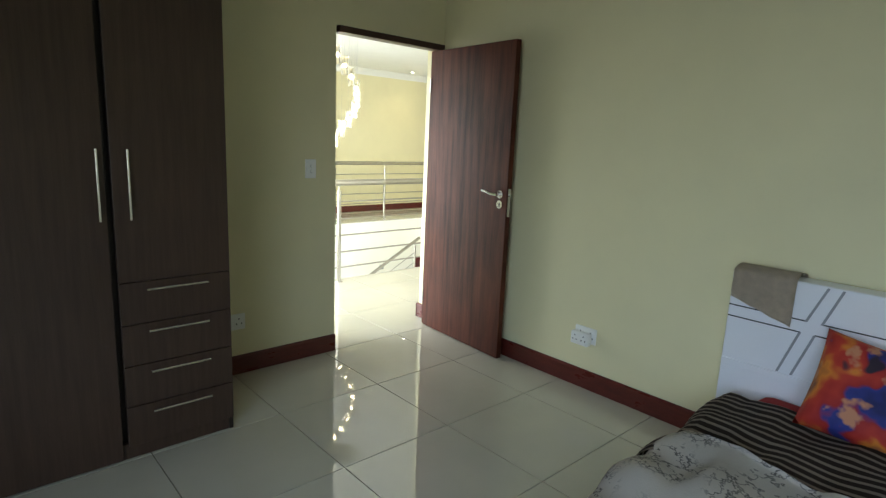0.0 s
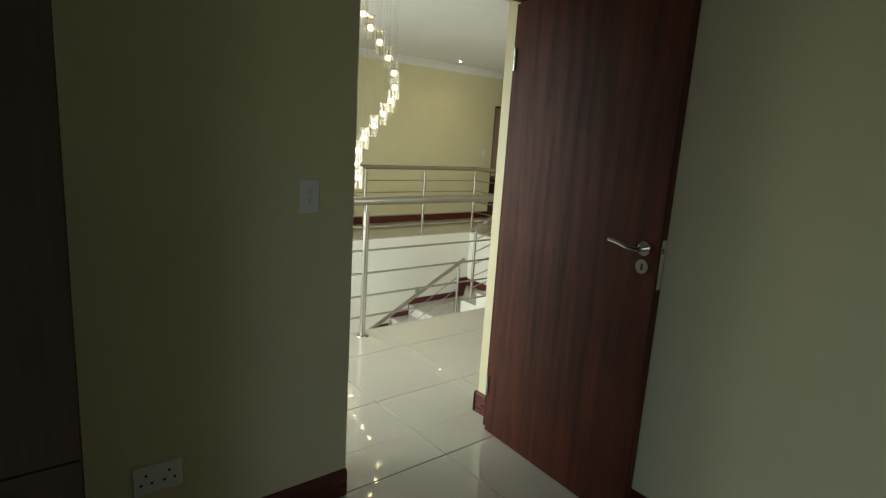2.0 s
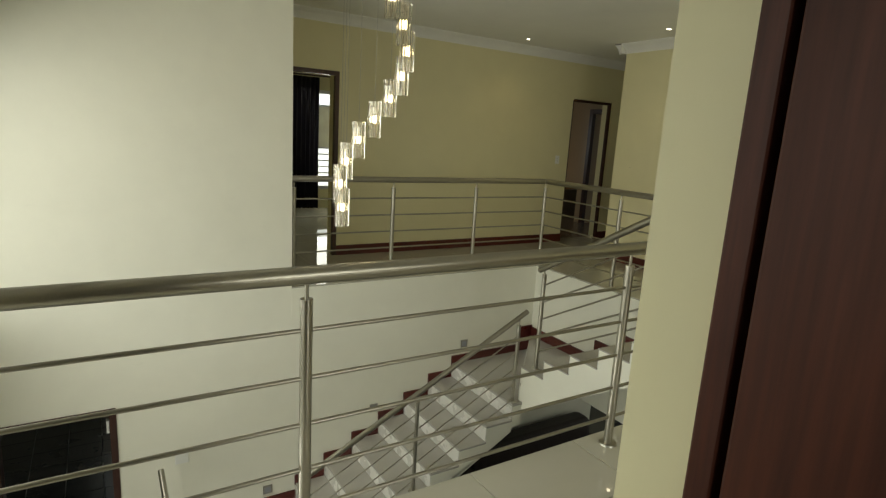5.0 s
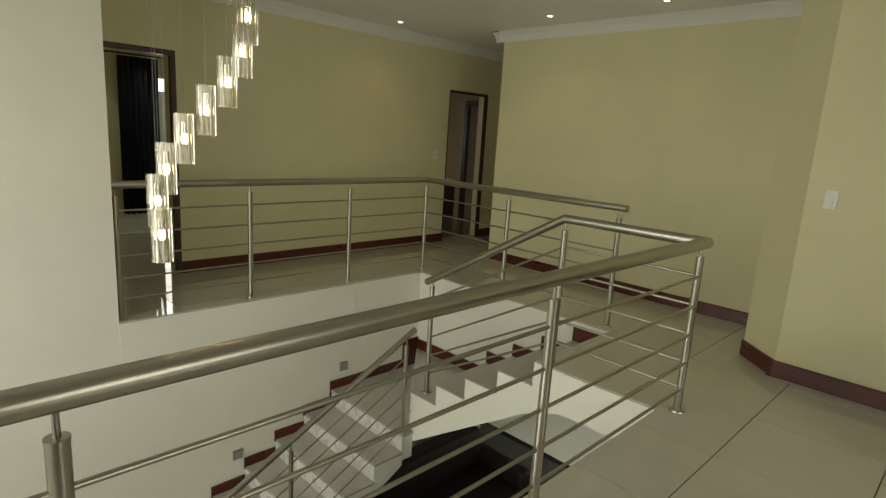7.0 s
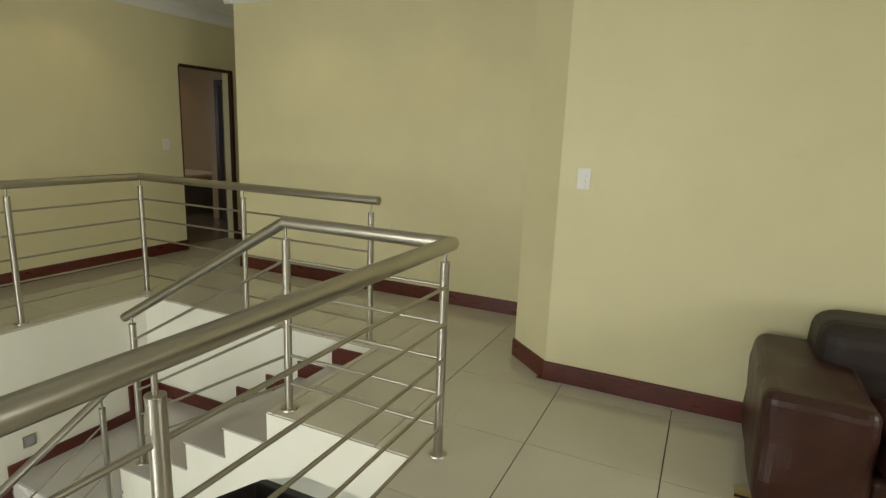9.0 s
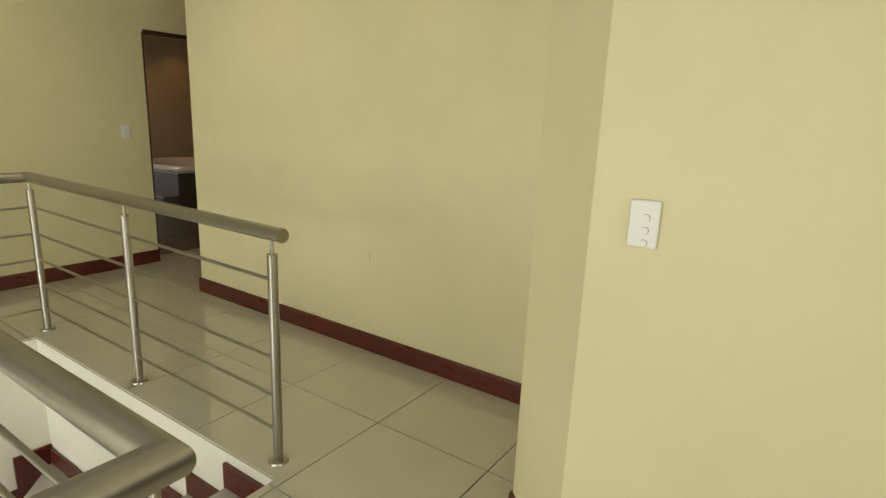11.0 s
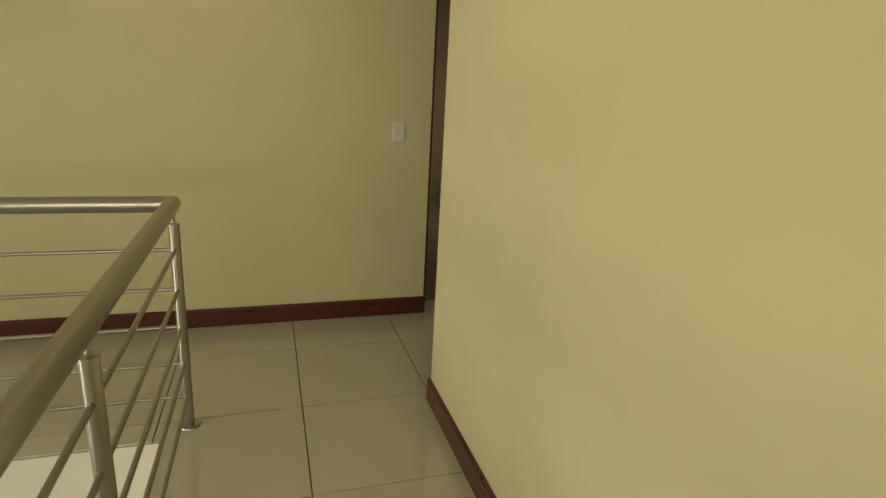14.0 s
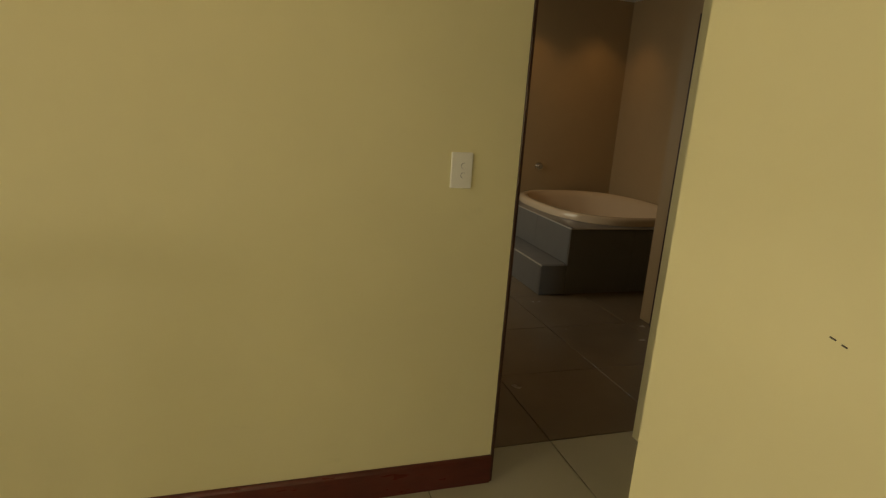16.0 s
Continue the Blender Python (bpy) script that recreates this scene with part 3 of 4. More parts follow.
# dark sofa in the lower hall
lows = thing("sofa", "dark brown leather sofa against the lower hall wall", "sofa", at=(4.2, 4.25, LOW))
part("seat", box((-1.0, -0.4, 0.08), (0.9, 0.35, 0.45), 0.05, seg=3), DARKLEATHER, lows)
part("backrest", box((-1.0, 0.3, 0.3), (0.9, 0.6, 0.95), 0.09, seg=3), DARKLEATHER, lows)
part("armrest", box((0.85, -0.4, 0.05), (1.05, 0.6, 0.66), 0.08, seg=3), DARKLEATHER, lows)
part("armrest", box((-1.2, -0.4, 0.05), (-0.95, 0.6, 0.72), 0.08, seg=3), DARKLEATHER, lows)

# ---- upper doors ----
framed_door("door_2", 1.28, 1.98, 6.07, 0, 2.075, 0.05, "dark mahogany door frame into a curtained room")
d3 = setting("door_3", box((5.618, 6.062, 0), (5.630, 6.11, 2.085), 0.002), FRAME, "dark mahogany door frame into the bathroom", "door frame")
part("jamb", box((6.375, 6.060, 0), (6.41, 6.11, 2.11), 0.003), FRAME, d3)
part("head", box((5.630, 6.058, 2.075), (6.375, 6.11, 2.11), 0.003), FRAME, d3)
d4 = setting("door_4", box((-0.828, 0.055, 0), (-0.803, 0.09, 2.147), 0.003), FRAME, "dark mahogany door frame of the bedroom doorway", "door frame")
part("head", box((-0.803, -0.006, 2.107), (0.14, 0.09, 2.1475), 0.003), FRAME, d4)
part("jamb", box((0.074, 0.004, 0), (0.1395, 0.087, 2.107), 0.003), FRAME, d4)
part("door_stop", box((0.062, 0.088, 0), (0.1395, 0.115, 2.107), 0.003), DOOR, d4, "red-brown mahogany door stop")

# bedroom door, open into the room
dl = thing("bedroom_door", "open mahogany flush door with brushed steel lever handle", "door", at=(0.045, 0.060, 0))
dl.scale = (1.03, 1.03, 1.03)
ang = math.atan2(-0.864, -0.059)
dl.rotation_euler = (0, 0, ang)
part("leaf", box((0, -0.02, 0.008), (0.84, 0.02, 2.04), 0.003), DOOR, dl, "red-brown mahogany veneer leaf")
for sgn in (-1, 1):
    y = 0.02 * sgn
    ro = part("rosette", rod((0.782, y, 1.10), (0.782, y + 0.008 * sgn, 1.10), 0.026, 24), CHROME, dl)
    part("lever", tube([(0.782, y + 0.006 * sgn, 1.10), (0.782, y + 0.045 * sgn, 1.10), (0.74, y + 0.052 * sgn, 1.103), (0.70, y + 0.052 * sgn, 1.112), (0.66, y + 0.052 * sgn, 1.117)], 0.009, 12), CHROME, ro, smooth=True)
    ks = part("escutcheon", rod((0.782, y, 1.035), (0.782, y + 0.007 * sgn, 1.035), 0.026, 24), CHROME, dl)
    part("keyhole", box((0.778, y + 0.007 * sgn, 1.022), (0.786, y + 0.009 * sgn, 1.046), 0.0), HOLE, ks)
lp = part("lock_plate", box((0.839, -0.012, 0.96), (0.843, 0.012, 1.14), 0.001), CHROME, dl)
part("latch", box((0.843, -0.006, 1.09), (0.851, 0.006, 1.11), 0.002), CHROME, lp)
for z in (0.25, 1.80):
    part("hinge", rod((0.0, -0.024, z - 0.05), (0.0, -0.024, z + 0.05), 0.007, 12), CHROME, dl)

# ---- switches and sockets ----


def switch(x, y, z, turn, rockers=2, w=0.075, h=0.12, label="white two-gang wall switch on cream plaster"):
    s = thing("wall_switch", label, "switch", "wall switches", (x, y, z))
    s.rotation_euler = (0, 0, radians(turn))
    pl = part("plate", box((-w / 2, -0.010, -h / 2), (w / 2, 0, h / 2), 0.004), PLASTIC, s)
    for n in range(rockers):
        zz = 0.016 - 0.032 * n if rockers > 1 else 0
        # Grey disc paints the shade in the groove round each rocker.
        part("rocker_groove_shade", rod((0.006, -0.0106, zz), (0.006, -0.0095, zz), 0.0098, 20), GREY_INLAY, pl)
        part("rocker", rod((0.006, -0.0150, zz), (0.006, -0.0100, zz), 0.0090, 20, r2=0.0078), PLASTIC, pl)
    return s


switch(-1.012, 0, 1.252, 0)
switch(5.41, 6.07, 1.228, 0)
switch(4.267, 1.235, 1.25, -90, 3)


def socket(x, y, z, turn, label):
    s = thing("socket_outlet", label, "socket", "socket outlets", (x, y, z))
    s.rotation_euler = (0, 0, radians(turn))
    part("plate", box((-0.075, -0.010, -0.05), (0.075, 0, 0.05), 0.004), PLASTIC, s)
    for cx in (-0.035, 0.035):
        for px, pz in ((0, 0.018), (-0.016, -0.012), (0.016, -0.012)):
            part("pin_hole", rod((cx + px, -0.0112, pz), (cx + px, -0.0098, pz), 0.0045, 10), HOLE, s)
    return s


sk = socket(0.084, -1.412, 0.339, -90, "white double socket outlet with a plug-in adaptor")
ad = part("adaptor", box((-0.075, -0.058, -0.060), (0.050, -0.0105, 0.022), 0.012), PLASTIC, sk)
for cx in (-0.042, 0.018):
    for px, pz in ((0, 0.0), (-0.012, -0.026), (0.012, -0.026)):
        part("pin_hole", rod((cx + px, -0.0592, pz), (cx + px, -0.0576, pz), 0.004, 10), HOLE, ad)
socket(-1.533, 0, 0.333, 0, "white double socket outlet above the skirting")

# ---- ceiling downlights ----
for x, y in ((4.30, 5.60), (4.83, 3.95), (4.80, 2.75)):
    d = thing("downlight", "small round recessed ceiling downlight, switched on", "downlight", "downlights", (x, y, H))
    part("ring", rod((0, 0, -0.008), (0, 0, -0.001), 0.042, 24, r2=0.046), CEIL, d)
    part("lens", rod((0, 0, -0.011), (0, 0, -0.0085), 0.022, 16), LED, d)

# ---- chandelier ----
CX, CY = 0.885, 2.645
ch = thing("chandelier", "spiral pendant chandelier of lit ribbed glass cylinders", "chandelier", at=(CX, CY, H))
part("canopy", rod((0, 0, -0.035), (0, 0, -0.001), 0.24, 40), CHROME, ch, "round chrome ceiling plate")


def glass_sleeve():
    bm = bmesh.new()
    n, ro, ri, h = 30, 0.036, 0.029, 0.20
    rings = []
    for r, z in ((ri, 0), (ro, 0), (ro, h), (ri, h)):
        rings.append([bm.verts.new(((r + (0.003 * math.cos(a * 10) if r == ro else 0)) * math.cos(a), (r + (0.003 * math.cos(a * 10) if r == ro else 0)) * math.sin(a), z)) for a in (2 * math.pi * i / n for i in range(n))])
    for q, s in zip(rings, rings[1:] + rings[:1]):
        for i in range(n):
            bm.faces.new((q[i], q[(i + 1) % n], s[(i + 1) % n], s[i]))
    return mesh_of("sleeve", bm, GLASS)


SLEEVE = glass_sleeve()
bm = bmesh.new()
bmesh.ops.create_uvsphere(bm, u_segments=12, v_segments=8, radius=0.013)
for v in bm.verts:
    v.co.z *= 1.7
BULBMESH = mesh_of("bulb", bm, BULB, True)
CAPMESH = mesh_of("socket_cap", rod((0, 0, 0), (0, 0, 0.045), 0.012, 12), CHROME)
for i in range(13):
    a = radians(153 - 30 * (i - 1))
    x, y, z = 0.165 * math.cos(a), 0.165 * math.sin(a), 1.075 + 0.117 * i - H
    w = part("wire", rod((x, y, z + 0.10), (x, y, -0.036), 0.0008, 5), GREY_INLAY, ch)
    for nm, me, dz in (("sleeve", SLEEVE, -0.10), ("bulb", BULBMESH, 0.0), ("socket_cap", CAPMESH, 0.022)):
        o = new(nm, me)
        o.parent = ch
        o.location = (x, y, z + dz)
        if nm == "sleeve":
            o.visible_shadow = False

# ---- wardrobe ----
WX, WY = -1.786, -0.618
wr = thing("wardrobe", "tall dark wenge wardrobe with steel bar handles and four drawers", "wardrobe", at=(WX, WY, 0))
wr.scale = (1.03, 1.03, 1.03)
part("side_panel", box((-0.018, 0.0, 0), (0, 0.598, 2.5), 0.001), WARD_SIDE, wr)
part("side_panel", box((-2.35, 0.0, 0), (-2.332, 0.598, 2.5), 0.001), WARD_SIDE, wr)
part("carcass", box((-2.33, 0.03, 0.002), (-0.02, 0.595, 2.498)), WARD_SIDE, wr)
part("plinth", box((-2.33, 0.004, 0.002), (-0.02, 0.028, 0.07)), WARD, wr)
GAP = -0.47


def bar_handle(parent, a, b, out):
    a, b, o = Vector(a), Vector(b), Vector(out)
    h = part("handle", rod(a + o, b + o, 0.006, 12), CHROME, parent, "slim brushed steel bar handle")
    for k in (0.12, 0.88):
        p = a.lerp(b, k)
        part("standoff", rod(p, p + o, 0.004, 8), CHROME, h)


z = 0.066
for n in range(4):
    h = 0.182
    dr = part("drawer_front", box((GAP + 0.012, -0.018, z), (-0.004, 0.002, z + h - 0.004), 0.002), WARD, wr)
    bar_handle(dr, (GAP + 0.11, -0.018, z + 0.148), (GAP + 0.36, -0.018, z + 0.148), (0, -0.022, 0))
    z += h
d = part("door", box((GAP + 0.012, -0.018, z), (-0.004, 0.002, 2.49), 0.002), WARD, wr)
bar_handle(d, (GAP + 0.068, -0.018, 1.055), (GAP + 0.068, -0.018, 1.335), (0, -0.024, 0))
for n in range(3):
    x1 = GAP - 0.012 - 0.615 * n
    d = part("door", box((x1 - 0.61, -0.018, 0.012), (x1, 0.002, 2.49), 0.002), WARD, wr)
    hx = x1 - 0.028 if n != 1 else x1 - 0.57
    bar_handle(d, (hx, -0.018, 1.055), (hx, -0.018, 1.335), (0, -0.024, 0))

# ---- bed ----
BY0, BY1 = -3.75, -2.19        # bed across y, headboard against the east wall
bed = thing("bed", "double bed with white panelled headboard and layered covers", "bed", at=(0, 0, 0))
bed.scale = (1.03, 1.03, 1.03)
hb = part("headboard", box((-0.075, BY0, 0.001), (0.045, BY1, 0.915), 0.008), WHITE_LAC, bed, "white lacquered headboard with grey cross lines")
for z, ya, yb in ((0.752, -2.500, -2.560), (0.700, -2.485, -2.539)):
    for y0, y1 in ((ya, BY1 - 0.004), (-3.40 if z < 0.72 else -3.38, yb), (BY0 + 0.01, -3.46 if z < 0.72 else -3.44)):
        part("inlay", box((-0.0772, y0, z), (-0.0748, y1, z + 0.005)), BLACK_INLAY, hb)
for y, z0, z1, dy in ((-2.500, 0.752, 0.908, -0.06), (-2.558, 0.752, 0.908, -0.055), (-2.424, 0.508, 0.702, -0.061), (-2.478, 0.508, 0.702, -0.061), (-3.38, 0.752, 0.908, 0.06), (-3.44, 0.752, 0.908, 0.06), (-3.46, 0.508, 0.702, 0.061), (-3.52, 0.508, 0.702, 0.061)):
    part("inlay", prism([(y - 0.005, z0), (y + 0.005, z0), (y + dy + 0.005, z1), (y + dy - 0.005, z1)], 0, -0.0778, -0.0749), GREY_INLAY, hb)
part("rail", box((-0.085, BY0 + 0.01, 0.475), (-0.0752, BY1 - 0.005, 0.505), 0.002), WHITE_LAC, hb)
part("base", box((-2.05, BY0 + 0.04, 0.05), (-0.08, BY1 - 0.22, 0.24), 0.01), WHITE_LAC, bed)
part("mattress", box((-2.08, BY0 + 0.03, 0.24), (-0.085, BY1 - 0.20, 0.405), 0.05, seg=3), RED, bed, "red fitted sheet over the mattress")


def cover(name, x0, x1, y0, y1, top, drop, mat, label, seed, puff=0.02):
    """A draped bed cover: a rumpled top with a side that falls over the edge."""
    rnd = Vector((seed * 3.1, seed * 1.7, 0))
    bm = bmesh.new()
    nx, ny = 40, 46
    grid = []
    for i in range(nx + 1):
        row = []
        for j in range(ny + 1):
            x = x0 + (x1 - x0) * i / nx
            s = j / ny * ((y1 - y0) + drop)
            y, z = y0 + s, top
            over = s - (y1 - y0)
            if over > -0.08:
                k = min(1, max(0, (over + 0.08) / 0.16))
                y = y1 - 0.08 + 0.10 * math.sin(k * math.pi / 2) + max(0, over - 0.08) * 0.12
                z = top - 0.10 * (1 - math.cos(k * math.pi / 2)) - max(0, over - 0.08)
            p = Vector((x, y, z))
            n1 = noise.noise(p * 5 + rnd) * puff + noise.noise(Vector((x * 3, y * 14, z * 6)) + rnd) * puff * 0.5
            p += Vector((noise.noise(p * 4 + rnd * 2) * puff, n1 * 0.6, n1))
            row.append(bm.verts.new(p))
        grid.append(row)
    for i in range(nx):
        for j in range(ny):
            bm.faces.new((grid[i][j], grid[i + 1][j], grid[i + 1][j + 1], grid[i][j + 1]))
    bmesh.ops.solidify(bm, geom=bm.faces, thickness=0.014)
    bmesh.ops.scale(bm, vec=(1.03, 1.03, 1.03), verts=bm.verts)
    ob = part(name, bm, mat, None, "", True)
    return tagged(ob, label, "bedding")


cover("zebra_throw", -0.98, -0.26, BY0 + 0.05, BY1 - 0.09, 0.425, 0.30, ZEBRA, "dark brown throw with cream zebra stripes on the bed", 1)
cover("bedspread", -2.12, -0.80, BY0 + 0.05, BY1 - 0.13, 0.445, 0.36, FLORAL, "rumpled pale bedspread with a dark floral line print", 2, 0.045)


def cushion(name, m, w, h, t, mat, label):
    bm = bmesh.new()
    n = 18
    sides = []
    for sgn in (1, -1):
        g = []
        for i in range(n + 1):
            r = []
            for j in range(n + 1):
                u, v = 2 * i / n - 1, 2 * j / n - 1
                e = (1 - u ** 4) * (1 - v ** 4)
                pin = 1 - 0.06 * (1 - u * u) * abs(v) ** 3 - 0.0
                r.append(bm.verts.new((u * w / 2 * (1 - 0.07 * (1 - v * v) * u * u), v * h / 2 * pin, sgn * t / 2 * max(0, e) ** 0.5)))
            g.append(r)
        for i in range(n):
            for j in range(n):
                bm.faces.new((g[i][j], g[i + 1][j], g[i + 1][j + 1], g[i][j + 1]))
        sides.append(g)
    bmesh.ops.remove_doubles(bm, verts=bm.verts, dist=0.0005)
    ob = part(name, bm, mat, None, "", True)
    ob.matrix_world = m
    return tagged(ob, label, "cushion")


cushion("cushion", Matrix.Scale(1.03, 4) @ pose(-0.25, -2.80, 0.575, 0, -58, 14) @ pose(0, 0, 0, 0, 0, -10), 0.40, 0.42, 0.15, PRINT, "square cushion with a red, orange and blue print")
# towel over the headboard
bm = bmesh.new()
g = []
for i in range(21):
    row = []
    for j in range(13):
        s, y = i / 20 * 0.36, -2.20 - 0.25 * j / 12
        if s < 0.05:
            p = Vector((0.056, y, 0.87 + s))
        elif s < 0.13:
            k = (s - 0.05) / 0.08
            p = Vector((0.054 - 0.142 * k, y, 0.924 + 0.016 * math.sin(k * math.pi)))
        else:
            fall = (s - 0.13) * (0.55 + 0.35 * j / 12)
            p = Vector((-0.092 - 0.004 * math.sin(y * 60), y, 0.924 - fall))
        p.x -= abs(noise.noise(Vector((y * 18, s * 9, 1)))) * 0.012 if s > 0.1 else 0
        row.append(bm.verts.new(p))
    g.append(row)
for i in range(20):
    for j in range(12):
        bm.faces.new((g[i][j], g[i + 1][j], g[i + 1][j + 1], g[i][j + 1]))
bmesh.ops.solidify(bm, geom=bm.faces, thickness=0.005)
bmesh.ops.scale(bm, vec=(1.03, 1.03, 1.03), verts=bm.verts)
tagged(part("towel", bm, TOWEL, None, "", True), "small beige towel draped over the white headboard", "towel")

# ---- leather sofa on the landing ----


def pad(lo, hi, r=0.06, lump=0.012, seed=0.0):
    bm = box(lo, hi, r, seg=4)
    bmesh.ops.subdivide_edges(bm, edges=[e for e in bm.edges if e.calc_length() > 0.15], cuts=4, use_grid_fill=True)
    for v in bm.verts:
        v.co += Vector((noise.noise(v.co * 6 + Vector((seed, 0, 0))), noise.noise(v.co * 6 + Vector((0, seed, 7))), noise.noise(v.co * 6 + Vector((3, 0, seed))))) * lump
    return bm


so = thing("leather_sofa", "oxblood leather sofa with thick boxy arm and dark cushions", "sofa", at=(0, 0, 0))
part("armrest", pad((3.40, -0.10, 0.03), (4.21, 0.29, 0.55), 0.055, 0.016, 1), LEATHER, so, "creased oxblood leather arm")
part("armrest", pad((3.40, -2.35, 0.03), (4.21, -1.98, 0.55), 0.055, 0.016, 2), LEATHER, so)
part("base", pad((3.46, -1.98, 0.03), (4.21, -0.10, 0.26), 0.03, 0.006, 3), LEATHER, so)
part("backrest", pad((3.86, -2.28, 0.25), (4.22, 0.06, 0.73), 0.09, 0.02, 4), DARKLEATHER, so, "dark padded leather back")
for n in range(3):
    y = -1.97 + 0.62 * n
    part("seat_cushion", pad((3.37, y, 0.26), (3.92, y + 0.61, 0.44), 0.05, 0.012, 5 + n), LEATHER, so)
rug = tagged(part("rug", box((2.0, -1.9, 0.001), (3.60, 0.33, 0.010), 0.003), STRAW), "straw-coloured rug with dark stripes under the sofa front", "rug")

# ---- bathroom seen through the far doorway ----
bf = setting("floor_bathroom", box((5.2, 6.272, -0.2), (8.8, 10.0, -0.010)), GROUT, "bathroom floor of brown tiles", "floor")
bm = box((5.0, 6.27, 0), (5.2, 8.4, H))
box((5.0, 9.4, 0), (5.2, 10.2, H), bm=bm)
box((5.0, 8.4, 0), (5.2, 9.4, 0.95), bm=bm)
box((5.0, 8.4, 1.95), (5.2, 9.4, H), bm=bm)
setting("wall_bathroom_west", bm, PLASTER_TILE, "tan tiled bathroom wall", "wall")
setting("wall_bathroom_north", box((5.2, 10.0, 0), (8.8, 10.2, H)), PLASTER_TILE, "tan tiled bathroom wall behind the bath", "wall")
bm = box((8.6, 7.6, 0), (8.8, 10.0, H))
box((7.42, 7.44, 0), (8.8, 7.6, H), bm=bm)
box((7.42, 6.27, 2.1), (7.6, 7.44, H), bm=bm)
setting("wall_bathroom_east", bm, PLASTER_TILE, "tan bathroom wall with a framed opening", "wall")
setting("wall_closet", box((8.4, 6.23, 0), (8.6, 7.44, H)), PLASTER_TILE, "dim tan wall beyond the opening", "wall")
setting("ceiling_bathroom", box((5.0, 6.27, H - 0.06), (8.8, 10.2, H + 0.1)), CEIL, "white bathroom ceiling", "ceiling")
fr = setting("door_5", box((7.38, 7.36, 0), (7.46, 7.44, 2.1), 0.004), FRAME, "dark frame of a bathroom opening", "door frame")
part("head", box((7.38, 6.3, 2.02), (7.46, 7.36, 2.1), 0.004), FRAME, fr)
plat = thing("bath_surround", "stepped slate-tiled platform around a built-in bath", "bath surround", at=(0, 0, 0))
part("platform", box((7.115, 8.195, 0), (7.17, 9.99, 0.535), bm=box((7.17, 8.195, 0), (8.59, 8.22, 0.535))), GROUT, plat)
deck = bmesh.new()
inner, outer, under = [], [], []
for n in range(48):
    a = 2 * math.pi * n / 48
    cc, ss = math.cos(a), math.sin(a)
    k = 1 / max(abs(cc) / 0.74, abs(ss) / 0.905)
    inner.append(deck.verts.new((7.88 + math.copysign(abs(cc) ** 0.75, cc) * 0.63, 9.09 + math.copysign(abs(ss) ** 0.75, ss) * 0.78, 0.55)))
    outer.append(deck.verts.new((7.845 + cc * k, 9.085 + ss * k, 0.55)))
    under.append(deck.verts.new((7.845 + cc * k, 9.085 + ss * k, 0.536)))
for n in range(48):
    j = (n + 1) % 48
    deck.faces.new((inner[n], inner[j], outer[j], outer[n]))
    deck.faces.new((outer[n], outer[j], under[j], under[n]))
part("deck", deck, BATH_TILE, plat)
part("step", box((6.885, 8.195, 0), (7.115, 9.99, 0.235)), GROUT, plat)
for n in range(3):
    y0, y1 = 8.20 + 0.60 * n, min(9.99, 8.797 + 0.60 * n)
    part("tile", box((7.10, y0, 0.252), (7.1145, y1, 0.548), 0.001), BATH_TILE, plat)
    part("tile", box((6.87, y0, 0.002), (6.8845, y1, 0.248), 0.001), BATH_TILE, plat)
    part("tile", box((6.87, y0, 0.2355), (7.098, y1, 0.25), 0.001), BATH_TILE, plat)
for x0, x1 in ((7.10, 7.697), (7.70, 8.297), (8.30, 8.59)):
    part("tile", box((x0, 8.18, 0.002), (x1, 8.1945, 0.548), 0.001), BATH_TILE, plat)
part("tile", box((6.87, 8.18, 0.002), (7.098, 8.1945, 0.248), 0.001), BATH_TILE, plat)
for lo, hi in (((7.094, 8.174, 0.545), (7.103, 9.99, 0.554)), ((7.094, 8.174, 0.545), (8.59, 8.183, 0.554)), ((6.864, 8.174, 0.244), (6.873, 9.99, 0.254))):
    part("edge_trim", box(lo, hi, 0.001), ALU, plat, "bright metal edge strip")
bm = bmesh.new()
N = 44
prof = [(1.0, 0.552), (1.0, 0.595), (0.985, 0.612), (0.93, 0.616), (0.89, 0.605), (0.85, 0.55), (0.79, 0.40), (0.66, 0.28), (0.0, 0.26)]
rings = []
for k, z in prof:
    if k == 0:
        rings.append([bm.verts.new((7.88, 9.09, z))])
        continue
    ring = []
    for n in range(N):
        a = 2 * math.pi * n / N
        cc, ss = math.cos(a), math.sin(a)
        ring.append(bm.verts.new((7.88 + math.copysign(abs(cc) ** 0.75, cc) * 0.68 * k, 9.09 + math.copysign(abs(ss) ** 0.75, ss) * 0.84 * k, z)))
    rings.append(ring)
for q, s in zip(rings, rings[1:]):
    for n in range(N):
        if len(s) == 1:
            bm.faces.new((q[n], q[(n + 1) % N], s[0]))
        else:
            bm.faces.new((q[n], q[(n + 1) % N], s[(n + 1) % N], s[n]))
tagged(part("bathtub", bm, PORCELAIN, None, "", True), "cream enamel built-in bathtub with rounded rim", "bathtub")
tap = thing("bath_tap", "small round chrome tap on the bathroom wall", "tap", at=(7.66, 10.0, 0.86))
part("rosette", rod((0, -0.012, 0), (0, 0, 0), 0.045, 20), CHROME, tap)
part("knob", rod((0, -0.06, 0), (0, -0.012, 0), 0.025, 16), CHROME, tap)

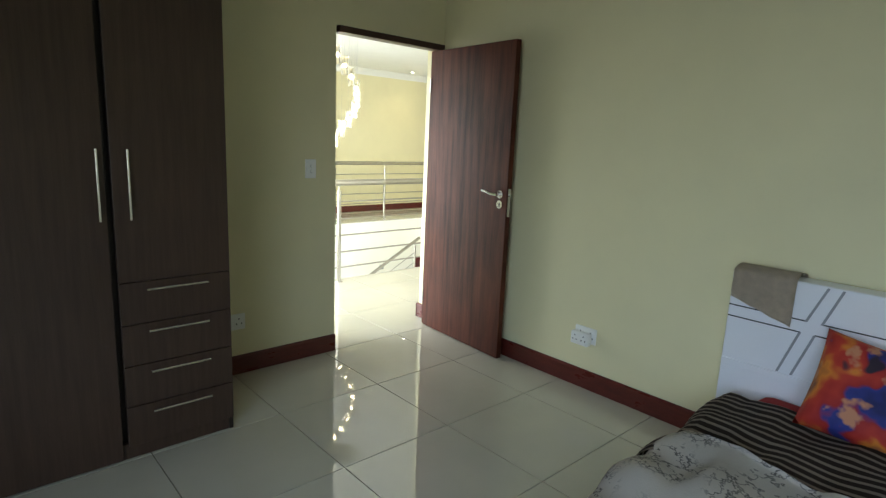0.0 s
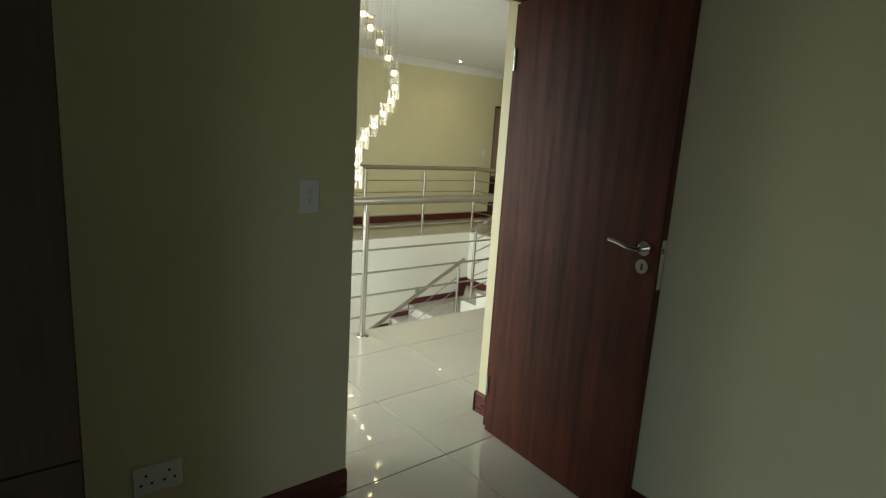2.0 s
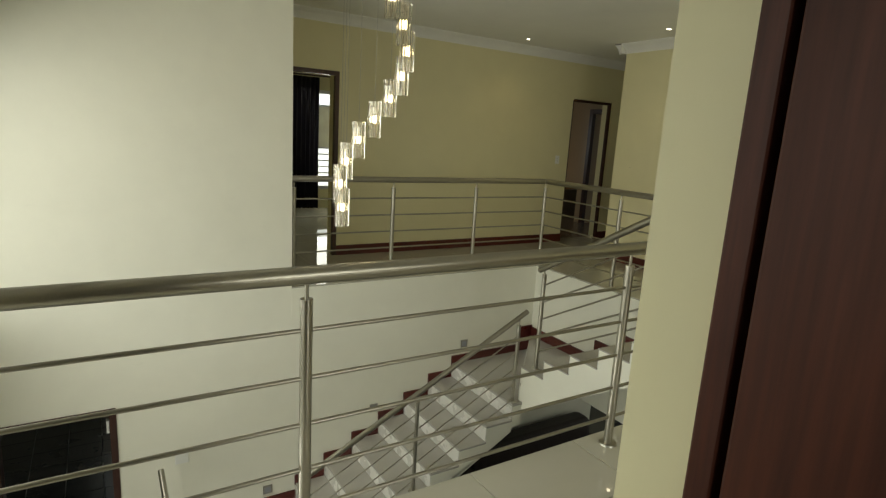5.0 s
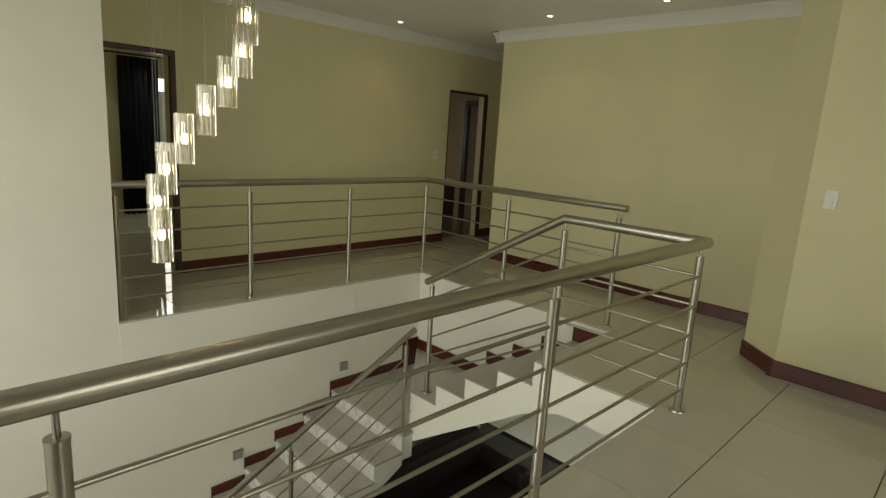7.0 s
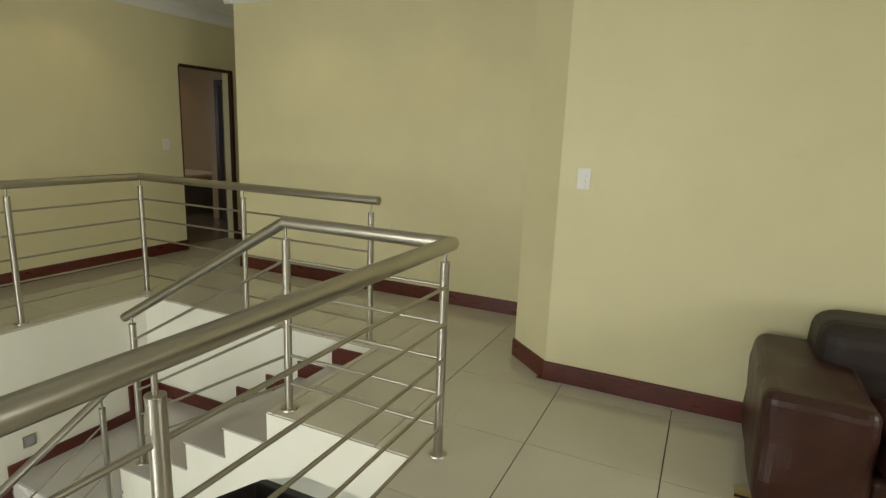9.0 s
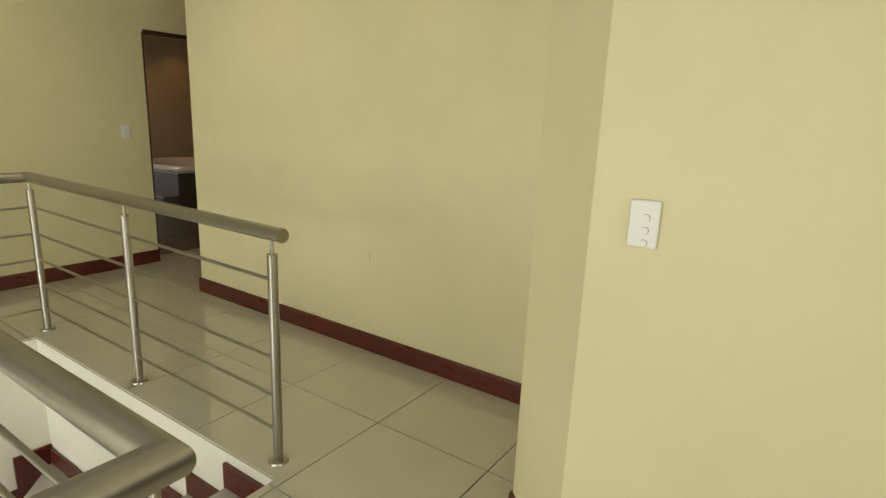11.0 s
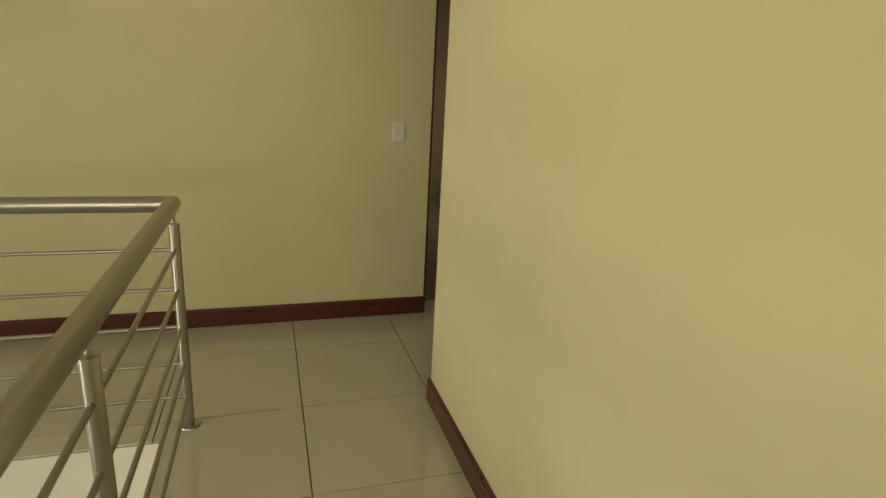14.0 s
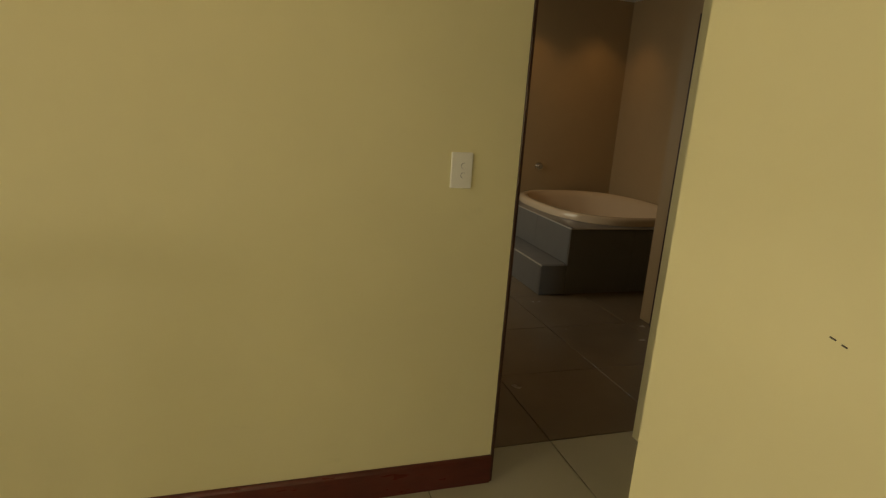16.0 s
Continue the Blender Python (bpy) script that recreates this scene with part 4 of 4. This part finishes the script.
# ---- curtained room behind the gallery ----
rf = setting("floor_far_room", box((0.2, 6.27, -0.2), (4.6, 10.0, -0.010)), GROUT, "far room floor of cream tiles", "floor")
solid("wall_far_room_west", (0.0, 6.27, 0), (0.2, 10.2, H))
solid("wall_far_room_east", (4.6, 6.27, 0), (4.8, 10.2, H))
bm = box((0.2, 10.0, 0), (2.95, 10.2, H))
box((4.0, 10.0, 0), (4.6, 10.2, H), bm=bm)
box((2.95, 10.0, 2.15), (4.0, 10.2, H), bm=bm)
box((2.95, 10.0, 0), (4.0, 10.2, 0.35), bm=bm)
setting("wall_far_room_north", bm, WALL, "cream wall with a tall window", "wall")
setting("ceiling_far_room", box((0.0, 6.27, H - 0.002), (4.8, 10.2, H + 0.1)), CEIL, "white ceiling of the far room", "ceiling")
wn = setting("window_1", box((2.95, 10.05, 0.35), (3.01, 10.12, 2.15), 0.004), WHITE_LAC, "tall bright window with white frame and balcony bars", "window")
for x in (3.46, 3.94):
    part("mullion", box((x, 10.05, 0.35), (x + 0.06, 10.12, 2.15), 0.004), WHITE_LAC, wn)
for z in (0.35, 2.09):
    part("frame_rail", box((3.01, 10.05, z), (3.94, 10.12, z + 0.06), 0.004), WHITE_LAC, wn)
for n in range(6):
    part("balcony_bar", rod((2.2, 10.5, 0.5 + 0.12 * n), (4.0, 10.5, 0.5 + 0.12 * n), 0.012, 8), STEEL, wn)
bd = setting("backdrop", box((-0.5, 11.5, -0.5), (6.5, 11.55, 3.0)), OUTSIDE, "bright hazy daylight beyond the window", "backdrop")
part("facade_window", box((3.62, 11.44, 1.05), (3.95, 11.498, 1.95), 0.004), GREY_INLAY, bd)
part("facade_window", box((3.66, 11.42, 1.09), (3.91, 11.438, 1.91), 0.002), FOIL, bd)
cu = thing("curtain", "long black gathered curtain hanging beside the window", "curtain", at=(0, 0, 0))


def drape(x0, x1, y, z0, z1, waves):
    bm = bmesh.new()
    g = []
    for i in range(81):
        u = i / 80
        r = []
        for j in range(9):
            v = j / 8
            r.append(bm.verts.new((x0 + (x1 - x0) * u, y + (0.035 + 0.02 * v) * math.sin(u * waves * 6.283 + 0.5 * math.sin(v * 3)), z1 + (z0 - z1) * v)))
        g.append(r)
    for i in range(80):
        for j in range(8):
            bm.faces.new((g[i][j], g[i + 1][j], g[i + 1][j + 1], g[i][j + 1]))
    bmesh.ops.solidify(bm, geom=bm.faces, thickness=0.004)
    return bm


part("drape", drape(2.55, 3.11, 9.85, 0.02, 2.35, 7), CURTAIN, cu, smooth=True)
part("rod", rod((0.6, 9.85, 2.38), (4.3, 9.85, 2.38), 0.014, 12), FRAME, cu)
part("drape", drape(0.7, 1.3, 9.85, 0.02, 2.35, 6), CURTAIN, cu, smooth=True)

# ---- scuffs on the passage wall ----
we = bpy.data.objects["wall_passage_east"]
for y, z, dy, dz in ((4.690, 1.222, -0.007, -0.001), (4.676, 1.219, -0.006, -0.001), (3.128, 0.60, 0.004, 0.05)):
    part("scuff_mark", rod((5.3595, y, z), (5.3595, y + dy, z + dz), 0.0010, 6), GROUT, we)

# ---- floor tiles ----
PITCH, X0, Y0 = 0.628, 0.345, 1.252


def tiles(parent, regions, z, mat, pitch=PITCH, ox=X0, oy=Y0, joint=0.005, thick=0.0099):
    cache = {}
    for x0, y0, x1, y1 in regions:
        for i in range(math.floor((x0 - ox) / pitch), math.ceil((x1 - ox) / pitch)):
            for j in range(math.floor((y0 - oy) / pitch), math.ceil((y1 - oy) / pitch)):
                a, b = max(x0, ox + i * pitch + joint / 2), min(x1, ox + (i + 1) * pitch - joint / 2)
                c, d = max(y0, oy + j * pitch + joint / 2), min(y1, oy + (j + 1) * pitch - joint / 2)
                if b - a < 0.004 or d - c < 0.004:
                    continue
                key = (round(b - a, 4), round(d - c, 4))
                if key not in cache:
                    cache[key] = mesh_of("tile", box((-key[0] / 2, -key[1] / 2, -thick), (key[0] / 2, key[1] / 2, 0), 0.0008, seg=1), mat)
                o = new("tile", cache[key])
                o.location = ((a + b) / 2, (c + d) / 2, z)
                o.parent = parent


tiles(floor, slabs, 0.0, TILE)
tiles(lowfloor, [(-1.42, 0.3, 5.2, 4.88), (5.2, 0.3, 8.2, 7.3)], LOW, DARK_TILE)
tiles(bf, [(5.2, 6.272, 8.4, 10.0)], 0.0, BATH_FLOOR)
tiles(rf, [(0.2, 6.27, 4.6, 10.0)], 0.0, TILE)
tiles(slate_floor, [(-2.4, 5.06, 0.4, 11.0)], LOW, SLATE, 0.40, -0.9, 5.2, 0.012)
